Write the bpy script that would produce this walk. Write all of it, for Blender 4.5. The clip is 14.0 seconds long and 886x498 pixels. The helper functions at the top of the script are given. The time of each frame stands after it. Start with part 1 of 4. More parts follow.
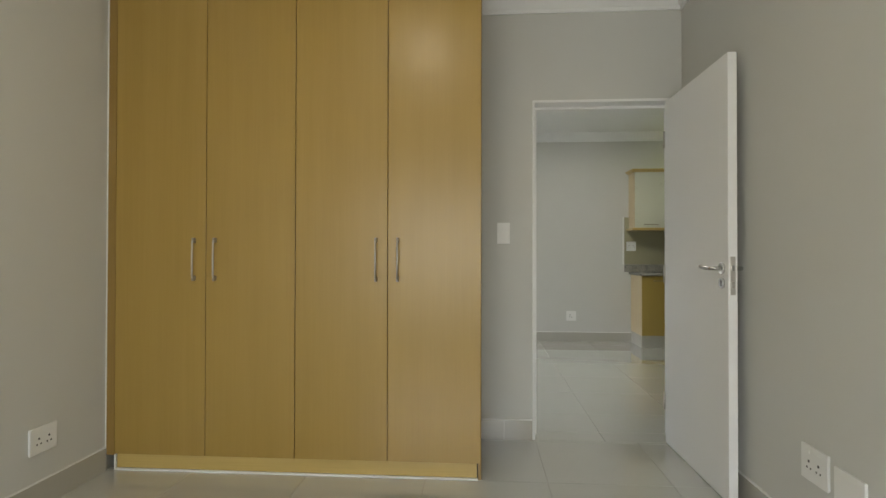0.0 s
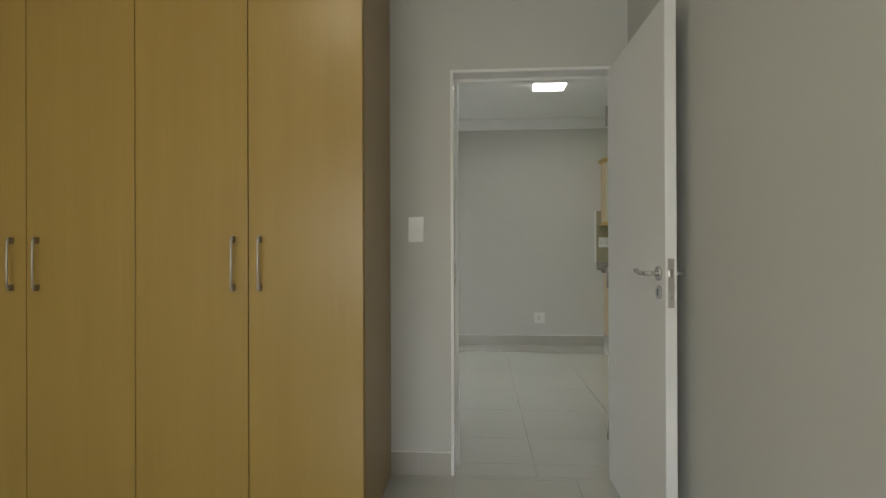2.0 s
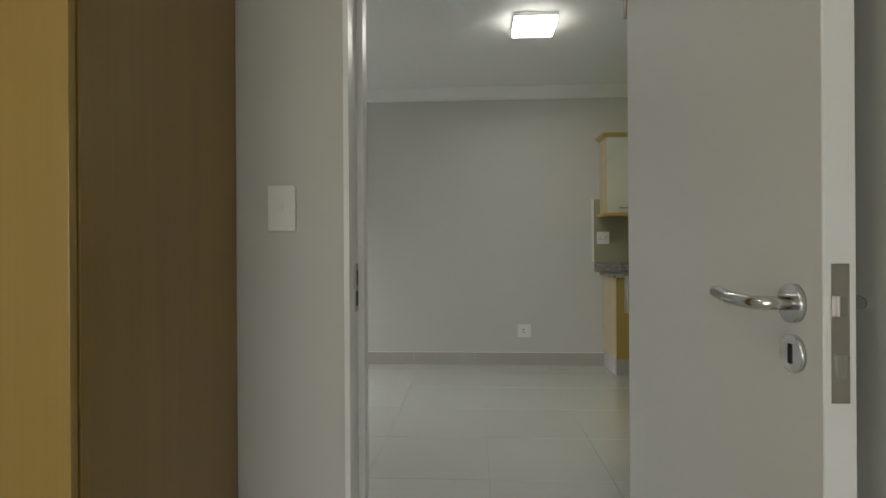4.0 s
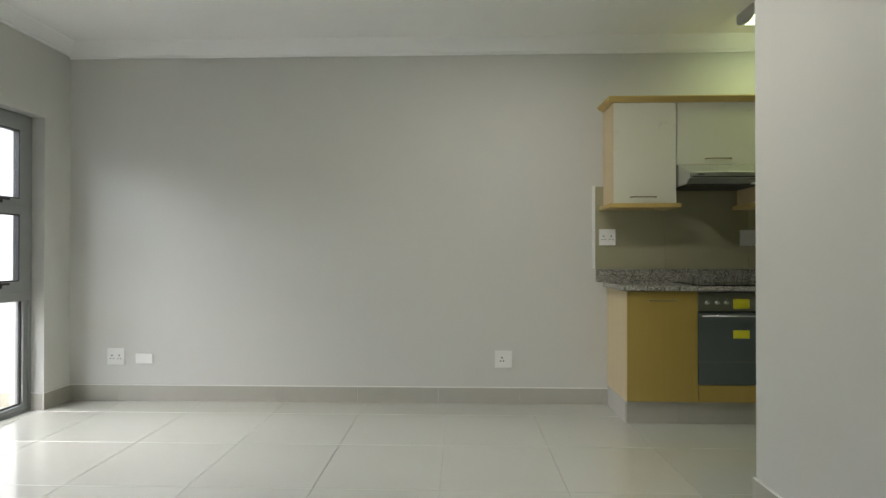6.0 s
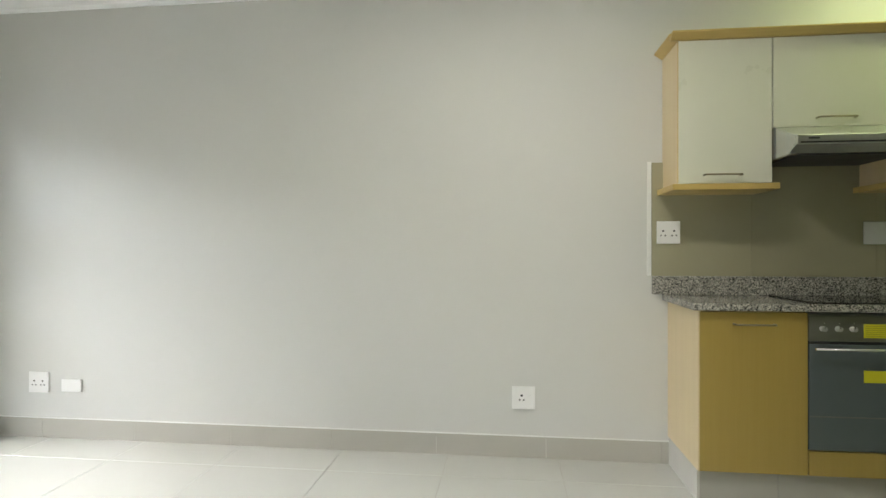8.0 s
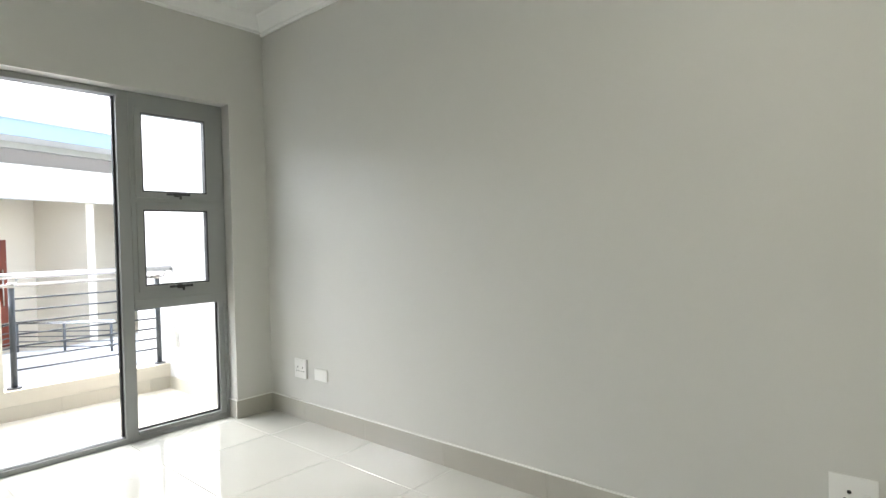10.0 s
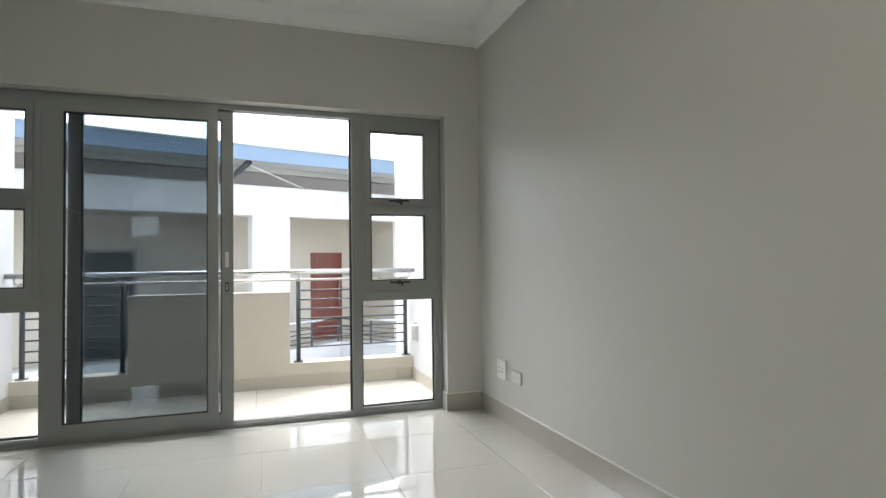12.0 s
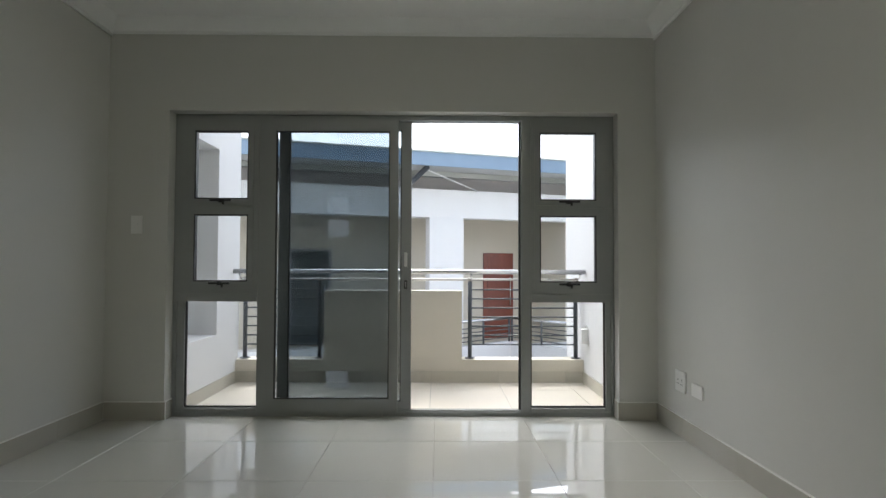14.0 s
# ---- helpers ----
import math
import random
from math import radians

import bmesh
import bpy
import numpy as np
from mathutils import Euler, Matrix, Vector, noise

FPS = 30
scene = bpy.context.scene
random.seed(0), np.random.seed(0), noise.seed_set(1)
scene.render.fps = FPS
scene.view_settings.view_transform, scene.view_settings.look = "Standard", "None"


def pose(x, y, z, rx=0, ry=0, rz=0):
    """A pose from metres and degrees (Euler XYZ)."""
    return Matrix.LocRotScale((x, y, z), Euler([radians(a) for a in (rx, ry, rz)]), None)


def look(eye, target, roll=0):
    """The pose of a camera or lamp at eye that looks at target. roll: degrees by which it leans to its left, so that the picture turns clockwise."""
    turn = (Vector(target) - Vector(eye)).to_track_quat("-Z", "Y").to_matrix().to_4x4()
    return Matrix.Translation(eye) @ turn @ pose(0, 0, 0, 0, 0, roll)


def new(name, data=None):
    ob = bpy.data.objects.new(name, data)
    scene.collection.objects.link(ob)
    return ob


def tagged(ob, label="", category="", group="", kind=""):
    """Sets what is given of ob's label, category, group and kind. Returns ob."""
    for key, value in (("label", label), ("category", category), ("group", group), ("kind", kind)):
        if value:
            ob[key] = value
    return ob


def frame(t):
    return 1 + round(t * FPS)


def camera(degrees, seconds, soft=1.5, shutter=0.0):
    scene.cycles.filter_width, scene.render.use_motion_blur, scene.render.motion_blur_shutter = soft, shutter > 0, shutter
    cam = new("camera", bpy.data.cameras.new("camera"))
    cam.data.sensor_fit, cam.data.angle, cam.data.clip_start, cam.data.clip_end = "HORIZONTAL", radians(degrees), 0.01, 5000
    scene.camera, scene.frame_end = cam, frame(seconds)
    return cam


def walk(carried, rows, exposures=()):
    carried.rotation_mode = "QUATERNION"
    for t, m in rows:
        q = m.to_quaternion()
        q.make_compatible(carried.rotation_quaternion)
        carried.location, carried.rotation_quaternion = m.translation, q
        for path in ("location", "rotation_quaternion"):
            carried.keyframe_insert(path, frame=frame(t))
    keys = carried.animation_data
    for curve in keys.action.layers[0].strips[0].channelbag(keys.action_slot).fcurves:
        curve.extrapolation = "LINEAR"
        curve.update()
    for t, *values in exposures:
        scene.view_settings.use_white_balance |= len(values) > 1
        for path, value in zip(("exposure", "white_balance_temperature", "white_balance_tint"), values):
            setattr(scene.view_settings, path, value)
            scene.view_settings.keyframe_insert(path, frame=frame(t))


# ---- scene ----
cam = camera(77.5, 14.0)
PATH = [
    (0, (0.114, -0.596, 1.112), (-0.026, 1.399, 1.133), 0.1),
    (0.5, (0.198, -0.526, 1.126), (0.06, 1.47, 1.142), 0.0),
    (1, (0.282, -0.438, 1.136), (0.149, 1.558, 1.15), 0.1),
    (1.5, (0.436, -0.239, 1.132), (0.3, 1.756, 1.144), 0.0),
    (2, (0.572, -0.016, 1.138), (0.435, 1.98, 1.142), -0.2),
    (2.5, (0.661, 0.283, 1.133), (0.523, 2.278, 1.137), -0.2),
    (3, (0.736, 0.569, 1.124), (0.603, 2.565, 1.126), -0.3),
    (5.3, (0.835, 2.210, 1.131), (0.742, 4.208, 1.130), -0.2),
    (5.5, (0.884, 2.342, 1.129), (0.788, 4.340, 1.134), -0.1),
    (6, (0.947, 2.554, 1.114), (0.885, 4.553, 1.126), -0.0),
    (6.5, (1.024, 2.828, 1.116), (0.973, 4.827, 1.131), -0.0),
    (7, (1.085, 3.118, 1.124), (1.023, 5.117, 1.131), -0.0),
    (7.5, (1.064, 3.354, 1.12), (1.016, 5.353, 1.13), 0.1),
    (8, (1.175, 3.592, 1.134), (0.945, 5.579, 1.136), -0.0),
    (8.5, (1.195, 3.796, 1.172), (0.701, 5.734, 1.137), -0.3),
    (9, (1.249, 4.025, 1.216), (0.464, 5.864, 1.156), -0.8),
    (11.5, (1.661, 5.107, 1.013), (-0.152, 5.95, 1.067), -1.0),
    (12, (1.682, 5.141, 1.011), (-0.216, 5.769, 1.072), -0.8),
    (12.5, (1.717, 5.136, 1.014), (-0.237, 5.558, 1.077), -0.4),
    (13, (1.726, 5.148, 1.013), (-0.256, 5.409, 1.077), -0.2),
    (13.5, (1.728, 5.149, 1.014), (-0.267, 5.28, 1.079), 0.0),
    (14, (1.714, 5.157, 1.017), (-0.285, 5.177, 1.083), 0.2),
]
EXPOSURES = [(0, 2.55), (1.5, 2.43), (3, 1.98), (5.3, 2.5), (7, 2.9), (7.5, 3.04), (8, 3.37), (9, 3.26), (11.3, 2.62), (14, 1.78)]
walk(cam, [(t, look(eye, target, roll)) for t, eye, target, roll in PATH], EXPOSURES)

# ---- world, sun, exposure ----
SUN_EL, SUN_AZ = radians(48), radians(-162)
world = bpy.data.worlds.new("world")
scene.world = world
world.use_nodes = True
_nt = world.node_tree
_sky = _nt.nodes.new("ShaderNodeTexSky")
_sky.sky_type, _sky.sun_disc = "NISHITA", False
_sky.sun_elevation, _sky.sun_rotation = SUN_EL, radians(90) - SUN_AZ
_sky.air_density, _sky.dust_density, _sky.ozone_density = 1.0, 2.5, 2.0
_nt.nodes["Background"].inputs["Strength"].default_value = 0.15
_haze = _nt.nodes.new("ShaderNodeHueSaturation")
_haze.inputs["Saturation"].default_value = 0.52
_nt.links.new(_sky.outputs[0], _haze.inputs["Color"])
_nt.links.new(_haze.outputs[0], _nt.nodes["Background"].inputs["Color"])
_s = bpy.data.lights.new("sun", "SUN")
_s.energy, _s.angle, _s.color = 0.95, radians(100), (0.96, 0.98, 1.0)
sun = new("sun", _s)
sun.matrix_world = look((math.cos(SUN_EL) * math.cos(SUN_AZ) * 20, math.cos(SUN_EL) * math.sin(SUN_AZ) * 20, math.sin(SUN_EL) * 20), (0, 0, 0))


def area_lamp(name, eye, target, w, h, watts, colour):
    l = bpy.data.lights.new(name, "AREA")
    l.shape, l.size, l.size_y, l.energy, l.color = "RECTANGLE", w, h, watts, colour
    ob = new(name, l)
    ob.matrix_world = look(eye, target)
    return ob


# ---- plan, in metres ----
YD, YL, YF = 2.77, 2.94, 6.64          # door wall (bedroom face, living face), far wall
XBL, XBR = -1.82, 1.30                # bedroom side walls
XW = -2.0                              # window wall
CEIL = 2.68
DX0, DX1, DZ = 0.432, 1.272, 2.035     # bedroom door opening
WY0, WY1, WZ = 3.345, 6.380, 2.072      # balcony opening
PX, PY = 2.25, 5.03                    # kitchen partition
YB = -2.7                              # back of the bedroom
XK = 4.6                               # end of the kitchen


# ---- materials ----
def mat(name, colour, rough=0.5, metal=0.0, vary=0.04, scale=3.0, bump=0.0, bump_scale=200.0, coat=0.0, stretch=(1, 1, 1), rough_vary=0.06, island=0.0):
    m = bpy.data.materials.new(name)
    m.use_nodes = True
    nt = m.node_tree
    b = nt.nodes["Principled BSDF"]
    b.inputs["Roughness"].default_value, b.inputs["Metallic"].default_value = rough, metal
    b.inputs["Coat Weight"].default_value = coat
    tc, mp = nt.nodes.new("ShaderNodeTexCoord"), nt.nodes.new("ShaderNodeMapping")
    mp.inputs["Scale"].default_value = stretch
    nt.links.new(tc.outputs["Object"], mp.inputs[0])
    big, small = nt.nodes.new("ShaderNodeTexNoise"), nt.nodes.new("ShaderNodeTexNoise")
    big.inputs["Scale"].default_value, big.inputs["Detail"].default_value = scale, 5
    small.inputs["Scale"].default_value, small.inputs["Detail"].default_value = bump_scale, 3
    for n in (big, small):
        nt.links.new(mp.outputs[0], n.inputs["Vector"])
    add = nt.nodes.new("ShaderNodeMath")
    add.operation = "ADD"
    half = nt.nodes.new("ShaderNodeMath")
    half.operation = "MULTIPLY"
    half.inputs[1].default_value = 0.35
    nt.links.new(small.outputs[0], half.inputs[0])
    nt.links.new(big.outputs[0], add.inputs[0])
    nt.links.new(half.outputs[0], add.inputs[1])
    last = add
    if island:
        oi = nt.nodes.new("ShaderNodeObjectInfo")
        k = nt.nodes.new("ShaderNodeMath")
        k.operation = "MULTIPLY_ADD"
        k.inputs[1].default_value = island
        nt.links.new(oi.outputs["Random"], k.inputs[0])
        nt.links.new(add.outputs[0], k.inputs[2])
        last = k
    rmp = nt.nodes.new("ShaderNodeMapRange")
    rmp.inputs["From Min"].default_value, rmp.inputs["From Max"].default_value = 0.3, 1.0
    rmp.inputs["To Min"].default_value, rmp.inputs["To Max"].default_value = 1 - vary, 1 + vary
    nt.links.new(last.outputs[0], rmp.inputs["Value"])
    mul = nt.nodes.new("ShaderNodeVectorMath")
    mul.operation = "SCALE"
    mul.inputs[0].default_value = colour
    nt.links.new(rmp.outputs[0], mul.inputs["Scale"])
    nt.links.new(mul.outputs[0], b.inputs["Base Color"])
    rr = nt.nodes.new("ShaderNodeMapRange")
    rr.inputs["From Min"].default_value, rr.inputs["From Max"].default_value = 0.3, 0.7
    rr.inputs["To Min"].default_value, rr.inputs["To Max"].default_value = max(0.02, rough - rough_vary), min(1, rough + rough_vary)
    nt.links.new(big.outputs[0], rr.inputs["Value"])
    nt.links.new(rr.outputs[0], b.inputs["Roughness"])
    if bump:
        bp = nt.nodes.new("ShaderNodeBump")
        bp.inputs["Strength"].default_value, bp.inputs["Distance"].default_value = bump, 0.002
        nt.links.new(small.outputs[0], bp.inputs["Height"])
        nt.links.new(bp.outputs[0], b.inputs["Normal"])
    return m


def wood(name, dark, light, axis=2, rough=0.38, coat=0.3):
    """Fine straight-grained beech foil, the grain along the axis."""
    m = bpy.data.materials.new(name)
    m.use_nodes = True
    nt = m.node_tree
    b = nt.nodes["Principled BSDF"]
    b.inputs["Roughness"].default_value, b.inputs["Coat Weight"].default_value = rough, coat
    b.inputs["Coat Roughness"].default_value = 0.26
    tc, mp, mp2 = nt.nodes.new("ShaderNodeTexCoord"), nt.nodes.new("ShaderNodeMapping"), nt.nodes.new("ShaderNodeMapping")
    s, s2 = [55, 55, 55], [9, 9, 9]
    s[axis], s2[axis] = 1.2, 0.35
    mp.inputs["Scale"].default_value, mp2.inputs["Scale"].default_value = s, s2
    oi = nt.nodes.new("ShaderNodeObjectInfo")
    off = nt.nodes.new("ShaderNodeVectorMath")
    off.operation = "MULTIPLY_ADD"
    off.inputs[1].default_value = (7, 7, 7)
    nt.links.new(oi.outputs["Random"], off.inputs[0])
    nt.links.new(tc.outputs["Object"], off.inputs[2])
    n1, n2 = nt.nodes.new("ShaderNodeTexNoise"), nt.nodes.new("ShaderNodeTexNoise")
    n1.inputs["Scale"].default_value, n1.inputs["Detail"].default_value = 2.5, 6
    n2.inputs["Scale"].default_value, n2.inputs["Detail"].default_value = 1.6, 5
    for mpx, n in ((mp, n1), (mp2, n2)):
        nt.links.new(off.outputs[0], mpx.inputs[0])
        nt.links.new(mpx.outputs[0], n.inputs["Vector"])
    mx = nt.nodes.new("ShaderNodeMath")
    mx.operation = "MULTIPLY_ADD"
    mx.inputs[1].default_value = 0.42
    sc = nt.nodes.new("ShaderNodeMath")
    sc.operation = "MULTIPLY"
    sc.inputs[1].default_value = 0.58
    nt.links.new(n2.outputs[0], sc.inputs[0])
    nt.links.new(n1.outputs[0], mx.inputs[0])
    nt.links.new(sc.outputs[0], mx.inputs[2])
    rp = nt.nodes.new("ShaderNodeValToRGB")
    rp.color_ramp.elements[0].position, rp.color_ramp.elements[1].position = 0.22, 0.8
    rp.color_ramp.elements[0].color, rp.color_ramp.elements[1].color = (*dark, 1), (*light, 1)
    nt.links.new(mx.outputs[0], rp.inputs[0])
    nt.links.new(rp.outputs[0], b.inputs["Base Color"])
    bp = nt.nodes.new("ShaderNodeBump")
    bp.inputs["Strength"].default_value, bp.inputs["Distance"].default_value = 0.12, 0.001
    nt.links.new(n1.outputs[0], bp.inputs["Height"])
    nt.links.new(bp.outputs[0], b.inputs["Normal"])
    return m


def glass(name, tint):
    """Thin clear glass: what passes is tinted, what is mirrored grows towards the edge of sight."""
    m = bpy.data.materials.new(name)
    m.use_nodes = True
    nt = m.node_tree
    nt.nodes.remove(nt.nodes["Principled BSDF"])
    t, g, mix, lw, p, k = (nt.nodes.new(k) for k in ("ShaderNodeBsdfTransparent", "ShaderNodeBsdfGlossy", "ShaderNodeMixShader", "ShaderNodeLayerWeight", "ShaderNodeMath", "ShaderNodeMath"))
    t.inputs[0].default_value = (*(c ** 0.5 for c in tint), 1)
    g.inputs["Roughness"].default_value = 0.01
    lw.inputs["Blend"].default_value = 0.5
    p.operation, p.inputs[1].default_value = "POWER", 5.0
    k.operation, k.inputs[1].default_value, k.inputs[2].default_value = "MULTIPLY_ADD", 0.94, 0.03
    nt.links.new(lw.outputs["Facing"], p.inputs[0])
    nt.links.new(p.outputs[0], k.inputs[0])
    nt.links.new(k.outputs[0], mix.inputs[0])
    nt.links.new(t.outputs[0], mix.inputs[1])
    nt.links.new(g.outputs[0], mix.inputs[2])
    nt.links.new(mix.outputs[0], nt.nodes["Material Output"].inputs[0])
    return m


def glow(name, colour, strength):
    m = bpy.data.materials.new(name)
    m.use_nodes = True
    b = m.node_tree.nodes["Principled BSDF"]
    b.inputs["Base Color"].default_value = (0.9, 0.9, 0.88, 1)
    b.inputs["Emission Color"].default_value = (*colour, 1)
    b.inputs["Emission Strength"].default_value = strength
    return m


def granite(name):
    m = bpy.data.materials.new(name)
    m.use_nodes = True
    nt = m.node_tree
    b = nt.nodes["Principled BSDF"]
    b.inputs["Roughness"].default_value = 0.12
    tc = nt.nodes.new("ShaderNodeTexCoord")
    v = nt.nodes.new("ShaderNodeTexVoronoi")
    v.inputs["Scale"].default_value = 250
    n = nt.nodes.new("ShaderNodeTexNoise")
    n.inputs["Scale"].default_value, n.inputs["Detail"].default_value = 30, 4
    nt.links.new(tc.outputs["Object"], v.inputs["Vector"])
    nt.links.new(tc.outputs["Object"], n.inputs["Vector"])
    sep = nt.nodes.new("ShaderNodeSeparateColor")
    nt.links.new(v.outputs["Color"], sep.inputs[0])
    k = nt.nodes.new("ShaderNodeMath")
    k.operation = "MULTIPLY_ADD"
    k.inputs[1].default_value = 0.4
    nt.links.new(n.outputs[0], k.inputs[0])
    nt.links.new(sep.outputs[0], k.inputs[2])
    rp = nt.nodes.new("ShaderNodeValToRGB")
    rp.color_ramp.interpolation = "CONSTANT"
    e = rp.color_ramp.elements
    e[0].color, e[1].position, e[1].color = (0.02, 0.02, 0.018, 1), 0.40, (0.20, 0.20, 0.18, 1)
    for p, c in ((0.66, (0.34, 0.33, 0.30, 1)), (0.95, (0.55, 0.52, 0.45, 1))):
        q = e.new(p)
        q.color = c
    nt.links.new(k.outputs[0], rp.inputs[0])
    nt.links.new(rp.outputs[0], b.inputs["Base Color"])
    return m


M_WALL = mat("wall_paint", (0.60, 0.60, 0.568), 0.6, vary=0.02, scale=1.5, bump=0.12, bump_scale=260)
M_CEIL = mat("ceiling_paint", (0.86, 0.87, 0.86), 0.8, vary=0.015, bump=0.06)
M_WHITE = mat("white_gloss_paint", (0.86, 0.86, 0.85), 0.38, vary=0.015, scale=2, bump=0.03, bump_scale=120, rough_vary=0.01)
M_PLASTIC = mat("white_plastic", (0.80, 0.80, 0.78), 0.3, vary=0.01)
M_TILE = mat("porcelain_tile", (0.53, 0.535, 0.495), 0.02, vary=0.02, scale=2.5, bump=0.0, coat=1.0, island=0.25, rough_vary=0.015)
M_GROUT = mat("grout", (0.38, 0.37, 0.34), 0.85, vary=0.1, scale=8)
M_SKIRT = mat("skirting_tile", (0.44, 0.425, 0.375), 0.16, vary=0.03, scale=6, island=0.4)
M_BEAD = mat("white_sealant", (0.78, 0.78, 0.75), 0.5, vary=0.02)
M_BEECH = wood("beech_foil", (0.335, 0.212, 0.043), (0.40, 0.26, 0.062))
# the door beech darkened: shade on sides and carcasses is in the colour
M_BEECH_SHADED = wood("beech_side", (0.25, 0.15, 0.036), (0.33, 0.205, 0.052))
M_BEECH_H = wood("beech_rail", (0.50, 0.355, 0.11), (0.62, 0.45, 0.155), axis=0)
M_NICKEL = mat("brushed_nickel", (0.50, 0.475, 0.44), 0.32, 1.0, vary=0.03, scale=20)
# kitchen handles: mirrored wood and floor are put into this brown-gold colour
M_NICKEL_D = mat("nickel_wood_reflection", (0.26, 0.23, 0.15), 0.42, 0.9, vary=0.03, scale=20)
M_NICKEL_F = mat("dark_nickel_end", (0.32, 0.29, 0.25), 0.45, 0.9, vary=0.05, scale=20)
M_CHROME = mat("satin_chrome", (0.66, 0.66, 0.66), 0.18, 1.0, vary=0.02)
M_ALU = mat("grey_aluminium", (0.33, 0.345, 0.34), 0.45, 0.4, vary=0.02, scale=4)
M_GASKET = mat("black_gasket", (0.02, 0.02, 0.022), 0.5, vary=0.02)
M_CREAM = mat("cream_door", (0.64, 0.64, 0.53), 0.28, vary=0.01, rough_vary=0.01)
M_BTILE = mat("backsplash_tile", (0.36, 0.34, 0.23), 0.2, vary=0.03, scale=5, island=0.3)
M_GRANITE = granite("speckled_granite")
M_HOB = mat("black_ceramic_glass", (0.012, 0.012, 0.013), 0.05, vary=0.02)
M_STEEL = mat("brushed_steel", (0.46, 0.47, 0.43), 0.36, 0.7, vary=0.01, scale=6, stretch=(1, 20, 20))
M_OVEN = mat("dark_oven_glass", (0.10, 0.12, 0.125), 0.05, vary=0.05)
M_YELLOW = mat("yellow_sticker", (0.72, 0.68, 0.03), 0.5, vary=0.02)
M_INK = mat("sticker_ink", (0.45, 0.43, 0.03), 0.5, vary=0.02)
M_BLACK = mat("socket_hole_black", (0.02, 0.02, 0.02), 0.6, vary=0.02)
M_EXT = mat("exterior_white_paint", (0.72, 0.72, 0.72), 0.8, vary=0.03, scale=1.2, bump=0.2, bump_scale=90)
M_FACADE = mat("bright_white_render", (0.88, 0.88, 0.865), 0.8, vary=0.02, scale=1.2)
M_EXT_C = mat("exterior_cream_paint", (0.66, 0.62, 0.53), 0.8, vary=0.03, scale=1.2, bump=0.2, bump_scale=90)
M_BALC = mat("balcony_tile", (0.66, 0.61, 0.52), 0.35, vary=0.05, scale=4, island=0.3)
M_BALC_S = mat("weathered_balcony_skirting", (0.44, 0.415, 0.35), 0.45, vary=0.22, scale=9, island=0.5)
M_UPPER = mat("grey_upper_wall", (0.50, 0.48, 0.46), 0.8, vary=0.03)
M_RAIL = mat("dark_grey_rail_paint", (0.06, 0.07, 0.08), 0.4, vary=0.03)
M_FASCIA = mat("blue_grey_fascia", (0.25, 0.345, 0.45), 0.5, vary=0.03)
M_SOFFIT = mat("grey_soffit", (0.50, 0.51, 0.50), 0.7, vary=0.05)
M_RED = wood("red_mahogany", (0.13, 0.022, 0.008), (0.24, 0.045, 0.018))
M_GLASS = glass("clear_glass", (0.95, 0.965, 0.96))
M_TINT = glass("tinted_glass", (0.45, 0.49, 0.51))
M_FILM = glass("pale_film", (0.80, 0.86, 0.90))
_nt = M_FILM.node_tree
_d, _m = _nt.nodes.new("ShaderNodeBsdfTranslucent"), _nt.nodes.new("ShaderNodeMixShader")
_d.inputs[0].default_value, _m.inputs[0].default_value = (0.8, 0.82, 0.84, 1), 0.08
_nt.links.new(_nt.nodes["Mix Shader"].outputs[0], _m.inputs[1])
_nt.links.new(_d.outputs[0], _m.inputs[2])
_nt.links.new(_m.outputs[0], _nt.nodes["Material Output"].inputs[0])
M_LAMP = glow("lamp_diffuser", (1.0, 0.96, 0.87), 2.4)
M_BLAMP = glow("bedroom_diffuser", (1.0, 0.90, 0.68), 3.0)
M_KLAMP = glow("kitchen_diffuser", (0.80, 1.0, 0.60), 0.42)
M_GROUND = mat("grey_paving", (0.36, 0.35, 0.33), 0.8, vary=0.1, scale=2)


# ---- building helpers ----
def bx(bm, x0, x1, y0, y1, z0, z1):
    vs = [bm.verts.new((x, y, z)) for x in (x0, x1) for y in (y0, y1) for z in (z0, z1)]
    for f in ((0, 1, 3, 2), (4, 6, 7, 5), (0, 4, 5, 1), (2, 3, 7, 6), (0, 2, 6, 4), (1, 5, 7, 3)):
        bm.faces.new([vs[i] for i in f])
    return bm


def box(x0, x1, y0, y1, z0, z1, bevel=0.0, seg=2):
    bm = bx(bmesh.new(), x0, x1, y0, y1, z0, z1)
    bmesh.ops.recalc_face_normals(bm, faces=bm.faces)
    if bevel:
        bmesh.ops.bevel(bm, geom=bm.edges[:], offset=bevel, segments=seg, affect="EDGES", profile=0.6)
    return bm


def boxes(*bs):
    bm = bmesh.new()
    for b in bs:
        bx(bm, *b)
    bmesh.ops.recalc_face_normals(bm, faces=bm.faces)
    return bm


def prism(points, axis, a0, a1):
    """A polygon drawn in the two other axes (in order x, y, z), drawn out along the axis."""
    bm = bmesh.new()
    rings = []
    for a in (a0, a1):
        ring = []
        for p in points:
            c = list(p)
            c.insert(axis, a)
            ring.append(bm.verts.new(c))
        rings.append(ring)
    n = len(points)
    for i in range(n):
        bm.faces.new((rings[0][i], rings[0][(i + 1) % n], rings[1][(i + 1) % n], rings[1][i]))
    bm.faces.new(rings[0])
    bm.faces.new(rings[1][::-1])
    bmesh.ops.recalc_face_normals(bm, faces=bm.faces)
    return bm


